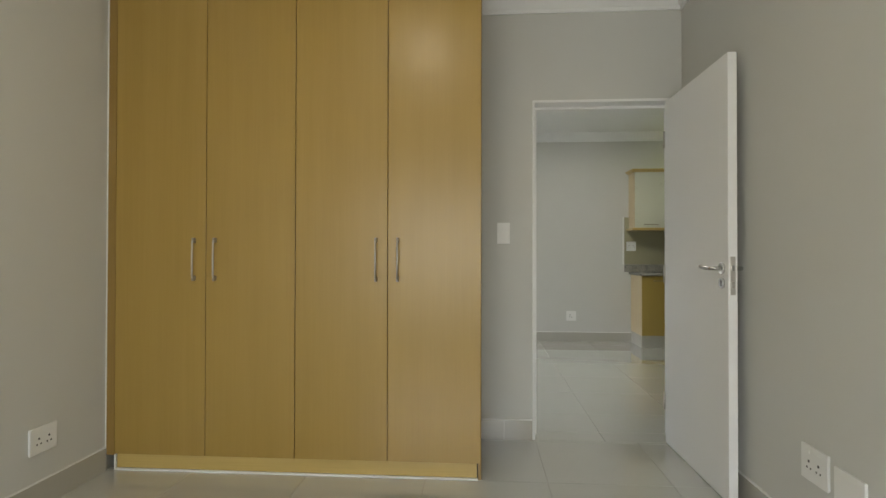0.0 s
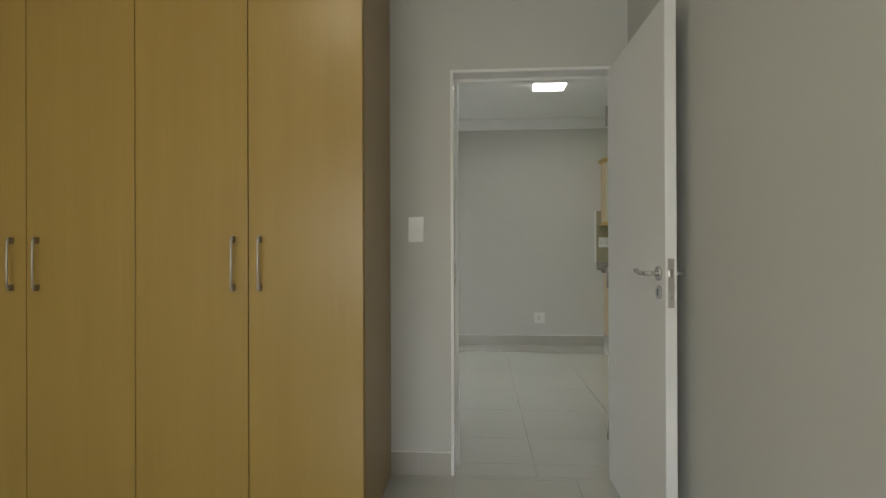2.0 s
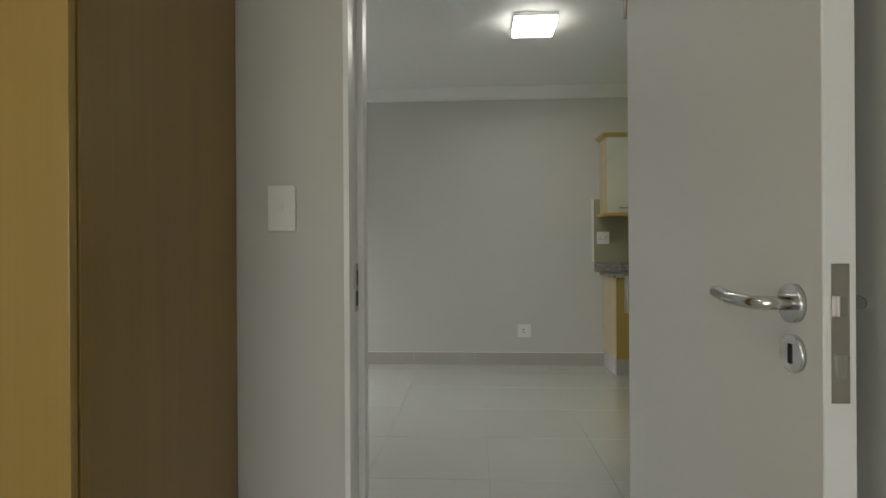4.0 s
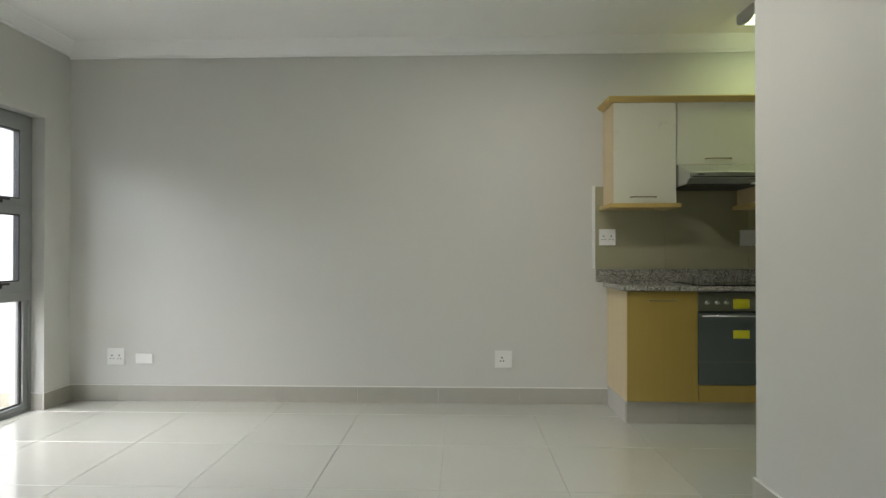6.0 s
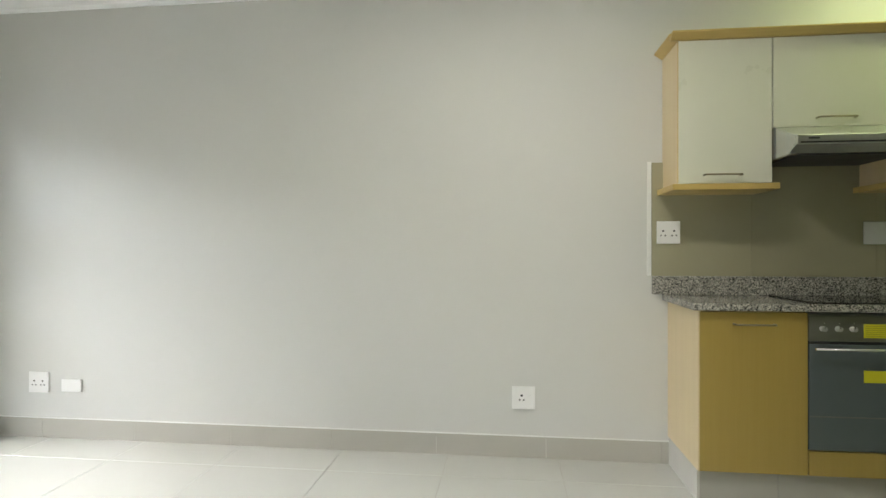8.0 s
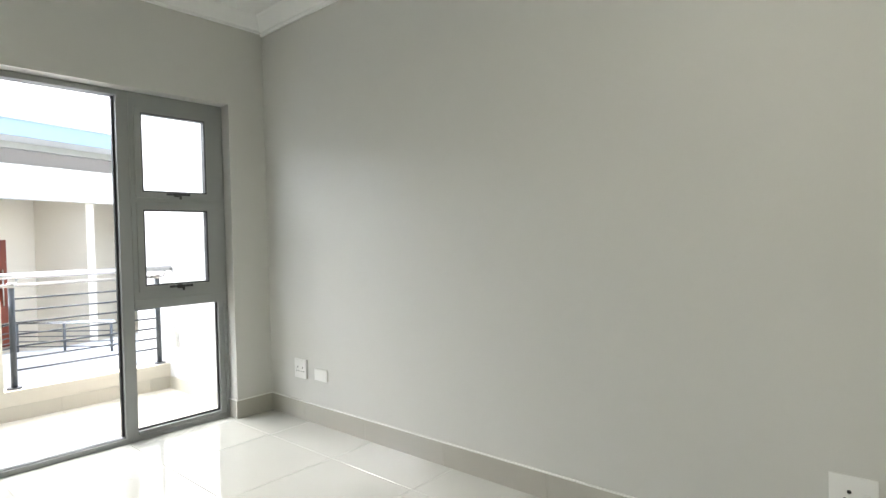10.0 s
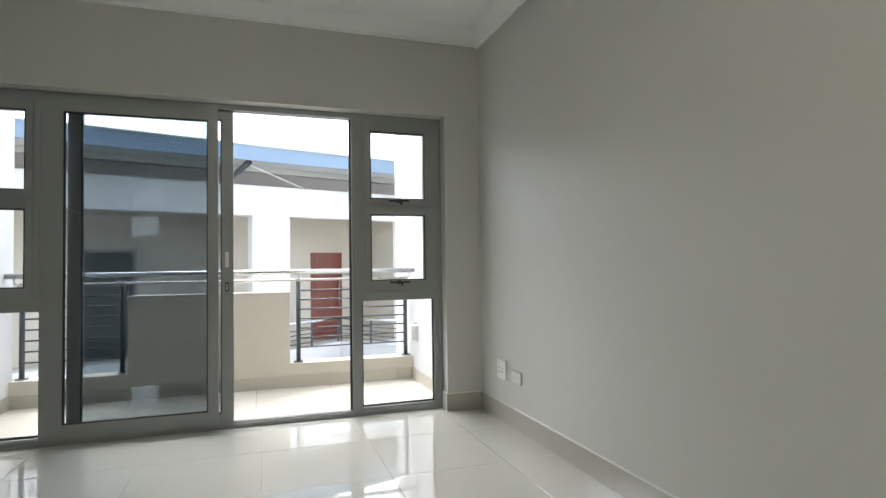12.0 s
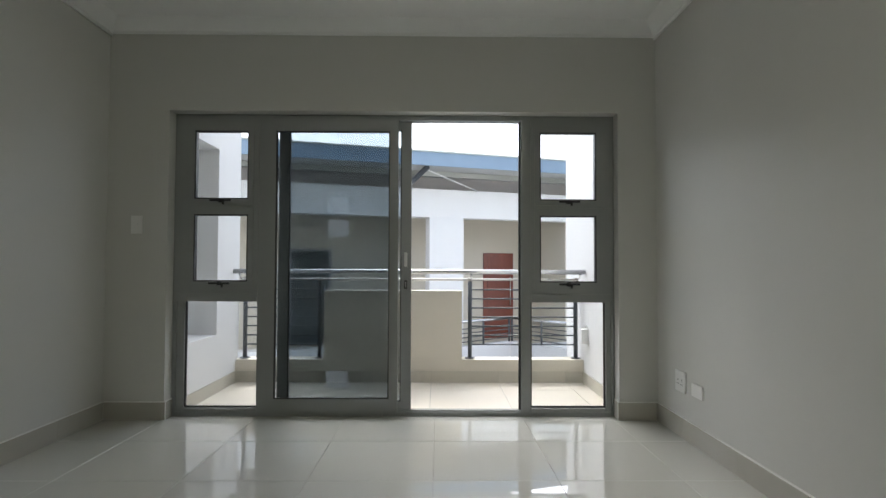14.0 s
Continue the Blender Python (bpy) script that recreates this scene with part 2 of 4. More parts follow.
def tube(points, r, seg=12, bm=None):
    """A round bar through the points."""
    bm = bm or bmesh.new()
    pts = [Vector(p) for p in points]
    rings = []
    for i, p in enumerate(pts):
        d = (pts[min(i + 1, len(pts) - 1)] - pts[max(i - 1, 0)]).normalized()
        u = d.orthogonal().normalized() if not rings else (u - d * u.dot(d)).normalized()
        v = d.cross(u)
        rings.append([bm.verts.new(p + r * (math.cos(a) * u + math.sin(a) * v)) for a in (2 * math.pi * k / seg for k in range(seg))])
    for a, b in zip(rings, rings[1:]):
        for k in range(seg):
            bm.faces.new((a[k], a[(k + 1) % seg], b[(k + 1) % seg], b[k])).smooth = True
    bm.faces.new(rings[0][::-1])
    bm.faces.new(rings[-1])
    bmesh.ops.recalc_face_normals(bm, faces=bm.faces)
    return bm


def part(name, bm, material, parent=None, label="", kind="", category="", group=""):
    me = bpy.data.meshes.new(name)
    bm.to_mesh(me)
    bm.free()
    me.materials.append(material)
    ob = new(name, me)
    if parent:
        ob.parent = parent
    return tagged(ob, label, category, group, kind)


def thing(name, m, label, category, group=""):
    ob = new(name)
    ob.empty_display_size = 0.1
    ob.matrix_world = m
    return tagged(ob, label, category, group)


def structure(name, bm, material, label="", parent=None):
    return part(name, bm, material, parent, label, "structure")


# ---- walls, floor, ceiling ----
structure("wall_far", box(XW - 0.25, XK + 0.15, YF, YF + 0.2, -0.1, CEIL), M_WALL, "warm grey painted plaster living room wall")
structure("wall_window", boxes((XW - 0.25, XW, YL, WY0, -0.1, CEIL), (XW - 0.25, XW, WY1, YF, -0.1, CEIL), (XW - 0.25, XW, WY0, WY1, WZ, CEIL)), M_WALL, "warm grey plaster wall round the balcony door")
structure("wall_door", boxes((XW - 0.25, DX0, YD, YL, -0.1, CEIL), (DX1, XK, YD, YL, -0.1, CEIL), (DX0, DX1, YD, YL, DZ, CEIL)), M_WALL, "warm grey plaster wall with the bedroom doorway")
structure("wall_bedroom_side", box(XW - 0.25, XBL, YB, YD, -0.1, CEIL), M_WALL, "warm grey plaster bedroom wall")
structure("wall_bedroom_door_side", box(XBR, XBR + 0.15, YB, YD, -0.1, CEIL), M_WALL, "warm grey plaster bedroom wall beside the door")
structure("wall_bedroom_back", boxes((XW - 0.25, -1.3, YB - 0.2, YB, -0.1, CEIL), (0.7, XBR + 0.15, YB - 0.2, YB, -0.1, CEIL), (-1.3, 0.7, YB - 0.2, YB, -0.1, 0.6), (-1.3, 0.7, YB - 0.2, YB, 2.1, CEIL)), M_WALL, "warm grey plaster bedroom wall with a window")
structure("wall_partition", box(PX, PX + 0.12, YL, PY, -0.1, CEIL), M_WALL, "light grey plaster end of the kitchen partition")
structure("wall_kitchen_end", box(XK, XK + 0.15, YL, YF, -0.1, CEIL), M_WALL, "warm grey plaster kitchen wall")
structure("ceiling", boxes((XW - 0.25, XK + 0.15, YB - 0.2, YF + 0.2, CEIL, CEIL + 0.2)), M_CEIL, "smooth white plastered ceiling")
structure("subfloor", box(XW - 0.25, XK + 0.15, YB - 0.2, YF + 0.2, -0.25, -0.0105), M_GROUT, "grey grout bed under the tiles")

COVE = [(0, -0.105), (0.012, -0.105), (0.014, -0.084), (0.021, -0.081), (0.036, -0.061), (0.041, -0.055), (0.056, -0.037), (0.062, -0.031), (0.077, -0.016), (0.082, -0.013), (0.092, 0.0), (0, 0)]


def cornice(wall, axis, at, side, a0, a1):
    """axis: along which it runs; at: the wall's face; side: +1 or -1, into the room."""
    pts = [(at + side * d, CEIL + z * (0.86 if wall == "window" else 1.0)) for d, z in COVE]
    structure("cornice", prism(pts, axis, a0, a1), M_CEIL, "white stepped plaster cornice along the ceiling")


cornice("far", 0, YF, -1, XW, XK)
cornice("window", 1, XW, 1, YL, YF)
cornice("door", 0, YL, 1, XW, PX)
cornice("partition", 1, PX, -1, YL, PY)
cornice("bed_door", 0, YD, -1, 0.115, XBR)
cornice("bed_right", 1, XBR, -1, YB, YD)
cornice("bed_left", 1, XBL, 1, YB, 2.125)
cornice("bed_back", 0, YB, 1, XBL, XBR)


# ---- bedroom door ----
def door_frame():
    root = structure("door_frame", boxes((DX0 - 0.012, DX0 + 0.003, YD - 0.006, YL + 0.006, 0, DZ + 0.012), (DX1 - 0.003, DX1 + 0.012, YD - 0.006, YL + 0.006, 0, DZ + 0.012), (DX0, DX1, YD - 0.006, YL + 0.006, DZ - 0.003, DZ + 0.012)), M_WHITE, "white painted steel door frame")
    part("door_stop", boxes((DX0 + 0.003, DX0 + 0.022, YD + 0.103, YL - 0.01, 0, DZ - 0.003), (DX1 - 0.022, DX1 - 0.003, YD + 0.103, YL - 0.01, 0, DZ - 0.003), (DX0 + 0.022, DX1 - 0.022, YD + 0.103, YL - 0.01, DZ - 0.018, DZ - 0.003)), M_WHITE, root)
    part("strike_plate", boxes((DX0 + 0.0031, DX0 + 0.005, YD + 0.060, YD + 0.102, 0.945, 1.085), (DX0 + 0.0031, DX0 + 0.009, YD + 0.052, YD + 0.060, 1.012, 1.066)), M_NICKEL, root, "worn nickel strike plate")
    part("strike_hole", boxes((DX0 + 0.0051, DX0 + 0.006, YD + 0.070, YD + 0.092, 0.962, 1.006), (DX0 + 0.0051, DX0 + 0.006, YD + 0.070, YD + 0.092, 1.022, 1.066)), M_BLACK, root)


door_frame()


def door_leaf(m, width, height):
    """Local: hinge edge at x 0, leaf along -y, its room face at x 0 and thickness to +x."""
    root = thing("door", m, "white painted flush bedroom door standing wide open against the wall", "door")
    part("leaf", box(0, 0.04, -width, 0, 0.008, height, 0.0015, 1), M_WHITE, root)
    yh = -width + 0.058
    part("lock_faceplate", box(0.009, 0.031, -width - 0.0015, -width, 0.935, 1.106, 0.0006, 1), M_NICKEL, root, "brushed nickel lock faceplate")
    part("latch", prism([(0.013, -width - 0.011), (0.027, -width - 0.002), (0.027, -width), (0.013, -width)], 2, 1.042, 1.066), M_CHROME, root)
    part("bolt", box(0.014, 0.026, -width - 0.004, -width, 0.965, 0.995), M_CHROME, root)
    for side, x in ((-1, 0.0), (1, 0.04)):
        part("rose", tube([(x, yh, 1.052), (x + side * 0.009, yh, 1.052)], 0.026, 28), M_CHROME, root, "round chrome rose")
        part("lever_handle", tube([(x, yh, 1.052), (x + side * 0.036, yh, 1.052), (x + side * 0.046, yh + 0.006, 1.052), (x + side * 0.05, yh + 0.016, 1.052), (x + side * 0.049, yh + 0.075, 1.052), (x + side * 0.046, yh + 0.13, 1.058)], 0.0095, 14), M_CHROME, root, "satin chrome lever handle")
        part("escutcheon", tube([(x, yh, 0.985), (x + side * 0.007, yh, 0.985)], 0.025, 28), M_CHROME, root)
        part("keyhole", box(x + side * 0.0071 - 0.0004, x + side * 0.0071 + 0.0004, yh - 0.005, yh + 0.005, 0.972, 0.998), M_BLACK, root)
    for z in (0.25, 1.0, 1.8):
        part("hinge", tube([(-0.004, 0.004, z - 0.05), (-0.004, 0.004, z + 0.05)], 0.006, 10), M_NICKEL, root)
    return root


door_leaf(pose(1.200, YD - 0.006, 0, 0, 0, 0.6), 0.82, 2.022)


# ---- bedroom wardrobe ----
def bar_handle(root, x, y, z0, z1, name="handle", along=2, r=0.0046, out=0.03, m=None):
    """A bow handle on a face that looks to -y."""
    if along == 2:
        pts = [(x, y, z0 + 0.012), (x, y - out + 0.006, z0 + 0.012), (x, y - out, z0 + 0.02), (x, y - out - 0.002, (z0 + z1) / 2), (x, y - out, z1 - 0.02), (x, y - out + 0.006, z1 - 0.012), (x, y, z1 - 0.012)]
    else:
        pts = [(z0 + 0.012, y, x), (z0 + 0.012, y - out + 0.006, x), (z0 + 0.02, y - out, x), ((z0 + z1) / 2, y - out - 0.002, x), (z1 - 0.02, y - out, x), (z1 - 0.012, y - out + 0.006, x), (z1 - 0.012, y, x)]
    part(name, tube(pts, r, 10), m or M_NICKEL, root, "brushed nickel bow handle")
    if along == 2:
        for a, b in ((z0, z0 + 0.026), (z1 - 0.026, z1)):
            part("handle_foot", box(x - 0.0056, x + 0.0056, y - out + 0.001, y, a, b, 0.003, 2), M_NICKEL_F, root, "darker moulded end of the handle")


def wardrobe():
    x0, x1, yf = -1.79, 0.113, 2.125
    root = thing("wardrobe", pose(0, 0, 0), "tall built-in beech veneer wardrobe with four closed doors", "wardrobe")
    part("carcass", boxes((XBL + 0.002, x1 - 0.018, yf + 0.021, YD - 0.003, 0.085, CEIL - 0.002)), M_BEECH_SHADED, root)
    part("side_panel", box(x1 - 0.017, x1, yf + 0.021, YD - 0.003, 0.001, CEIL - 0.002, 0.001, 1), M_BEECH_SHADED, root, "beech veneer side panel in a darker, shaded tone")
    part("filler_strip", box(XBL + 0.002, x0 + 0.018, yf + 0.004, yf + 0.020, 0.08, CEIL - 0.002), M_BEECH_SHADED, root)
    part("plinth", box(x0 + 0.022, x1 - 0.022, yf + 0.024, yf + 0.042, 0.010, 0.083), M_BEECH_H, root, "beech plinth under the doors")
    part("floor_sealant", boxes((x0 + 0.012, x1 - 0.016, yf + 0.014, yf + 0.024, 0.0, 0.009), (x0 + 0.012, x0 + 0.020, yf + 0.014, yf + 0.024, 0.009, 0.082)), M_BEAD, root, "white bead of sealant")
    part("wall_sealant", box(XBL + 0.0005, XBL + 0.006, yf + 0.001, yf + 0.010, 0.118, CEIL - 0.09), M_BEAD, root, "white sealant line against the wall")
    edges = [x0 + 0.020, -1.288, -0.823, -0.353, x1 - 0.001]
    for i in range(4):
        a, b = edges[i] + 0.002, edges[i + 1] - 0.002
        d = part("door", box(a, b, yf, yf + 0.018, 0.088, CEIL - 0.006, 0.0018, 2), M_BEECH, root, "beech veneer wardrobe door")
        hx = b - 0.055 if i % 2 == 0 else a + 0.05
        bar_handle(d, hx, yf, 0.978, 1.196)
    return root


wardrobe()


# ---- ceiling lamps ----
def square_lamp(x, y, w, d, h, mat_on, label, name="ceiling_lamp"):
    root = thing(name, pose(x, y, CEIL), label, "ceiling light")
    part("backplate", box(-w / 2 - 0.006, w / 2 + 0.006, -d / 2 - 0.006, d / 2 + 0.006, -0.028, 0, 0.002, 1), M_CHROME, root)
    part("diffuser", box(-w / 2, w / 2, -d / 2, d / 2, -h, -0.028, 0.008, 3), mat_on, root)
    return root


square_lamp(1.20, 5.03, 0.28, 0.28, 0.065, M_LAMP, "lit square white ceiling light in the living room")


def fluorescent(x, y, w, d, h):
    """A long batten with a bowed diffuser between two end caps."""
    root = thing("fluorescent_lamp", pose(x, y, CEIL), "lit long fluorescent ceiling light with grey end caps in the kitchen", "ceiling light")

    def bow(k):
        return [(-d / 2 * k, 0.0), (-d / 2 * k, -0.045)] + [(d / 2 * k * math.sin(a), -0.045 - (h * k - 0.045) * math.cos(a)) for a in (radians(-60 + 15 * i) for i in range(9))] + [(d / 2 * k, -0.045), (d / 2 * k, 0.0)]
    part("diffuser", prism(bow(0.97), 0, -w / 2 + 0.02, w / 2 - 0.02), M_KLAMP, root)
    for a in (-w / 2, w / 2 - 0.02):
        part("end_cap", prism(bow(1.0), 0, a, a + 0.02), M_ENDCAP, root, "grey plastic end cap")


M_ENDCAP = mat("grey_end_cap", (0.45, 0.45, 0.44), 0.5, vary=0.02)
fluorescent(3.34, 6.165, 1.12, 0.20, 0.085)
area_lamp("living_light", (1.20, 5.03, CEIL - 0.075), (1.20, 5.03, 0), 0.26, 0.26, 1.9, (1.0, 0.96, 0.86))
area_lamp("kitchen_light", (3.34, 6.165, CEIL - 0.095), (3.34, 6.0, 0), 1.0, 0.15, 0.62, (0.90, 1.0, 0.40))
square_lamp(-0.30, 0.78, 0.28, 0.28, 0.065, M_BLAMP, "lit square white ceiling light in the bedroom")
area_lamp("bedroom_light", (-0.30, 0.78, CEIL - 0.075), (-0.30, 0.78, 0), 0.26, 0.26, 0.28, (1.0, 0.80, 0.50))
area_lamp("bedroom_window_light", (-0.3, YB - 0.1, 1.1), (-0.3, 0, -0.5), 1.9, 1.2, 6.8, (1.0, 0.955, 0.82))


# ---- balcony door and window unit ----
def sash(root, name, x0, x1, y0, y1, z0, z1, w, glassmat, wb=None, wt=None, bevel=0.003):
    """A framed pane in the wall plane x0..x1: four bars of width w and the glass."""
    wb, wt = wb or w, wt or w
    s = part(name, boxes((x0, x1, y0, y0 + w, z0, z1), (x0, x1, y1 - w, y1, z0, z1), (x0, x1, y0 + w, y1 - w, z0, z0 + wb), (x0, x1, y0 + w, y1 - w, z1 - wt, z1)), M_ALU, root)
    xm = (x0 + x1) / 2
    g = 0.007
    part("gasket", boxes((x0 + 0.004, x1 - 0.004, y0 + w, y0 + w + g, z0 + wb, z1 - wt), (x0 + 0.004, x1 - 0.004, y1 - w - g, y1 - w, z0 + wb, z1 - wt), (x0 + 0.004, x1 - 0.004, y0 + w + g, y1 - w - g, z0 + wb, z0 + wb + g), (x0 + 0.004, x1 - 0.004, y0 + w + g, y1 - w - g, z1 - wt - g, z1 - wt)), M_GASKET, s)
    p = part("pane", box(xm - 0.003, xm + 0.003, y0 + w + 0.001, y1 - w - 0.001, z0 + wb + 0.001, z1 - wt - 0.001), glassmat, s, "clear glass pane")
    p.visible_shadow = False
    return s


def window_unit():
    xa, xb = -2.17, -2.09
    head, jl, jr = WZ - 0.036, 3.428, 6.315
    root = structure("window_1", boxes((xa, xb, WY0 + 0.003, WY0 + 0.030, 0, WZ - 0.003), (xa, xb, WY1 - 0.025, WY1 - 0.003, 0, WZ - 0.003), (xa, xb, WY0 + 0.030, WY1 - 0.025, head, WZ - 0.003), (xa, xb, WY0 + 0.030, WY1 - 0.025, 0.0, 0.028),
        (xa, xb, 3.925, 3.980, 0.028, head), (xa, xb, 5.735, 5.800, 0.028, head)), M_ALU, "grey aluminium frame of the balcony door and sidelights")
    for y0, y1, g0, g1 in ((WY0 + 0.030, 3.925, jl, 3.919), (5.800, WY1 - 0.025, 5.806, jr)):
        part("jamb_liner", boxes((xa + 0.012, xb - 0.012, *((y0, g0 - 0.004) if y0 < 4 else (g1 + 0.004, y1)), 0.028, 0.778)), M_ALU, root)
        part("transom", boxes((xa - 0.004, xb + 0.014, y0, y1, 0.778, 0.832)), M_ALU, root)
        for z0, z1, wb, wt in ((0.832, 1.427, 0.083, 0.053), (1.427, head, 0.054, 0.083)):
            a, b = (3.487, 3.856) if y0 < 4 else (5.862, 6.253)
            s = part("casement", boxes((xb - 0.03, xb + 0.006, y0 + 0.0003, a, z0 + 0.0003, z1 - 0.0003), (xb - 0.03, xb + 0.006, b, y1 - 0.0003, z0 + 0.0003, z1 - 0.0003), (xb - 0.03, xb + 0.006, a, b, z0 + 0.0003, z0 + wb), (xb - 0.03, xb + 0.006, a, b, z1 - wt, z1 - 0.0003)), M_ALU, root)
            # the sash bars stand proud of their outer frame
            part("sash_bar", boxes((xb + 0.006, xb + 0.016, a - 0.036, a, z0 + wb - 0.036, z1 - wt + 0.036), (xb + 0.006, xb + 0.016, b, b + 0.036, z0 + wb - 0.036, z1 - wt + 0.036), (xb + 0.006, xb + 0.016, a, b, z0 + wb - 0.036, z0 + wb), (xb + 0.006, xb + 0.016, a, b, z1 - wt, z1 - wt + 0.036)), M_ALU, s)
            g = 0.0075
            part("gasket", boxes((xb - 0.028, xb + 0.012, a, a + g, z0 + wb, z1 - wt), (xb - 0.028, xb + 0.012, b - g, b, z0 + wb, z1 - wt), (xb - 0.028, xb + 0.012, a + g, b - g, z0 + wb, z0 + wb + g), (xb - 0.028, xb + 0.012, a + g, b - g, z1 - wt - g, z1 - wt)), M_GASKET, s)
            p = part("pane", box(xb - 0.004, xb + 0.002, a + 0.001, b - 0.001, z0 + wb + 0.001, z1 - wt - 0.001), M_GLASS, s, "clear glass pane")
            p.visible_shadow = False
            yc, zh = (a + b) / 2, z0 + wb - 0.012
            part("stay_handle", box(xb + 0.016, xb + 0.036, yc - 0.014, yc + 0.014, zh - 0.014, zh + 0.012, 0.003), M_GASKET, s, "black casement fastener")
            part("stay_lever", box(xb + 0.036, xb + 0.046, yc - 0.068, yc + 0.075, zh - 0.007, zh + 0.007, 0.003), M_GASKET, s)
            part("stay_knob", tube([(xb + 0.032, yc + 0.02, zh - 0.004), (xb + 0.032, yc + 0.02, zh - 0.028)], 0.007, 10), M_GASKET, s)
        p = part("pane", box(xb - 0.04, xb - 0.034, g0 + 0.001, g1 - 0.001, 0.058, 0.772), M_GLASS, root, "clear glass lower sidelight")
        p.visible_shadow = False
        part("lower_gasket", boxes((xb - 0.045, xb - 0.03, g0 - 0.004, g0 + 0.005, 0.052, 0.778), (xb - 0.045, xb - 0.03, g1 - 0.005, g1 + 0.004, 0.052, 0.778), (xb - 0.045, xb - 0.03, g0 + 0.005, g1 - 0.005, 0.052, 0.062)), M_GASKET, root)
        part("glazing_sill", boxes((xa + 0.012, xb - 0.006, g0 + 0.0005, g1 - 0.0005, 0.028, 0.051)), M_ALU, root)
    # sliding leaf on the room side, the fixed one behind it
    s = sash(root, "sliding_door", xb - 0.016, xb + 0.016, 3.985, 4.886, 0.028, head - 0.002, 0.059, M_TINT, 0.090, 0.080)
    f = sash(root, "fixed_door", xa + 0.002, xa + 0.036, 4.05, 4.975, 0.028, head - 0.002, 0.070, M_TINT, 0.06, 0.055)
    part("pull", box(xa + 0.036, xa + 0.044, 4.925, 4.947, 1.02, 1.12, 0.003), M_PLASTIC, f, "white recessed pull")
    part("lock", box(xa + 0.036, xa + 0.046, 4.926, 4.948, 0.865, 0.925, 0.006), M_GASKET, f, "black oval door lock")
    part("lock_core", box(xa + 0.046, xa + 0.049, 4.932, 4.942, 0.875, 0.915, 0.002), M_CHROME, f)
    part("door_track", boxes((xa + 0.03, xa + 0.045, 3.985, 5.735, 0.028, 0.036), (xb - 0.02, xb - 0.012, 4.886, 5.735, 0.028, 0.036)), M_ALU, root)
    part("keeper", box(xa + 0.03, xa + 0.05, 5.722, 5.735, 0.037, head - 0.002), M_GASKET, root)


    for i, (z0, z1) in enumerate(((1.394, 1.503), (1.223, 1.34), (0.188, 0.305))):
        part("film_sticker", box(xb - 0.0045, xb - 0.0035, 4.40, 4.545, z0, z1), M_FILM, s, "faint white see-through sticker on the glass")


window_unit()


# ---- kitchen ----
def base_unit():
    x0, yf = 2.022, 6.165
    root = thing("base_cabinet", pose(x0, yf, 0), "beech base cabinet with one closed door under the worktop", "kitchen cabinet")
    part("side_panel", box(0, 0.018, 0.019, YF - yf - 0.003, 0.145, 0.862, 0.001, 1), M_BEECH_H2, root, "pale beech end panel")
    part("edge_band", box(0, 0.005, 0.0, 0.0185, 0.146, 0.861), M_BEECH_H2, root)
    part("carcass", box(0.018, 0.457, 0.02, YF - yf - 0.003, 0.145, 0.862), M_BEECH_SHADED, root)
    d = part("door", box(0.0065, 0.456, 0, 0.018, 0.148, 0.858, 0.0015, 2), M_BEECH_K, root, "golden beech cabinet door")
    bar_handle(d, 0.805, 0, 0.138, 0.328, along=0, m=M_NICKEL_D)
    return root


def plinths():
    x0 = 2.022
    root = thing("plinth", pose(x0, 6.165, 0), "tiled plinth under the kitchen cabinets", "plinth")
    part("side", box(0.003, 0.015, 0.03, YF - 6.165 - 0.003, 0, 0.144), M_BEAD_T, root, "pale tiled end of the plinth")
    for i in range(5):
        part("tile", box(0.016 + (0.333 if i else 0) + (i - 1) * 0.6 * (i > 0), 0.347 + i * 0.6, 0.03, 0.042, 0, 0.144), M_SKIRT, root)
    return root


def worktop():
    root = thing("worktop", pose(1.992, 6.135, 0.865), "speckled grey granite worktop with an upstand", "worktop")
    part("slab", box(0, 2.518, 0, YF - 6.135 - 0.003, 0, 0.032, 0.004, 2), M_GRANITE, root)
    part("upstand", box(-0.052, 2.5, YF - 6.135 - 0.025, YF - 6.135 - 0.003, 0.0325, 0.128, 0.002, 1), M_GRANITE, root)


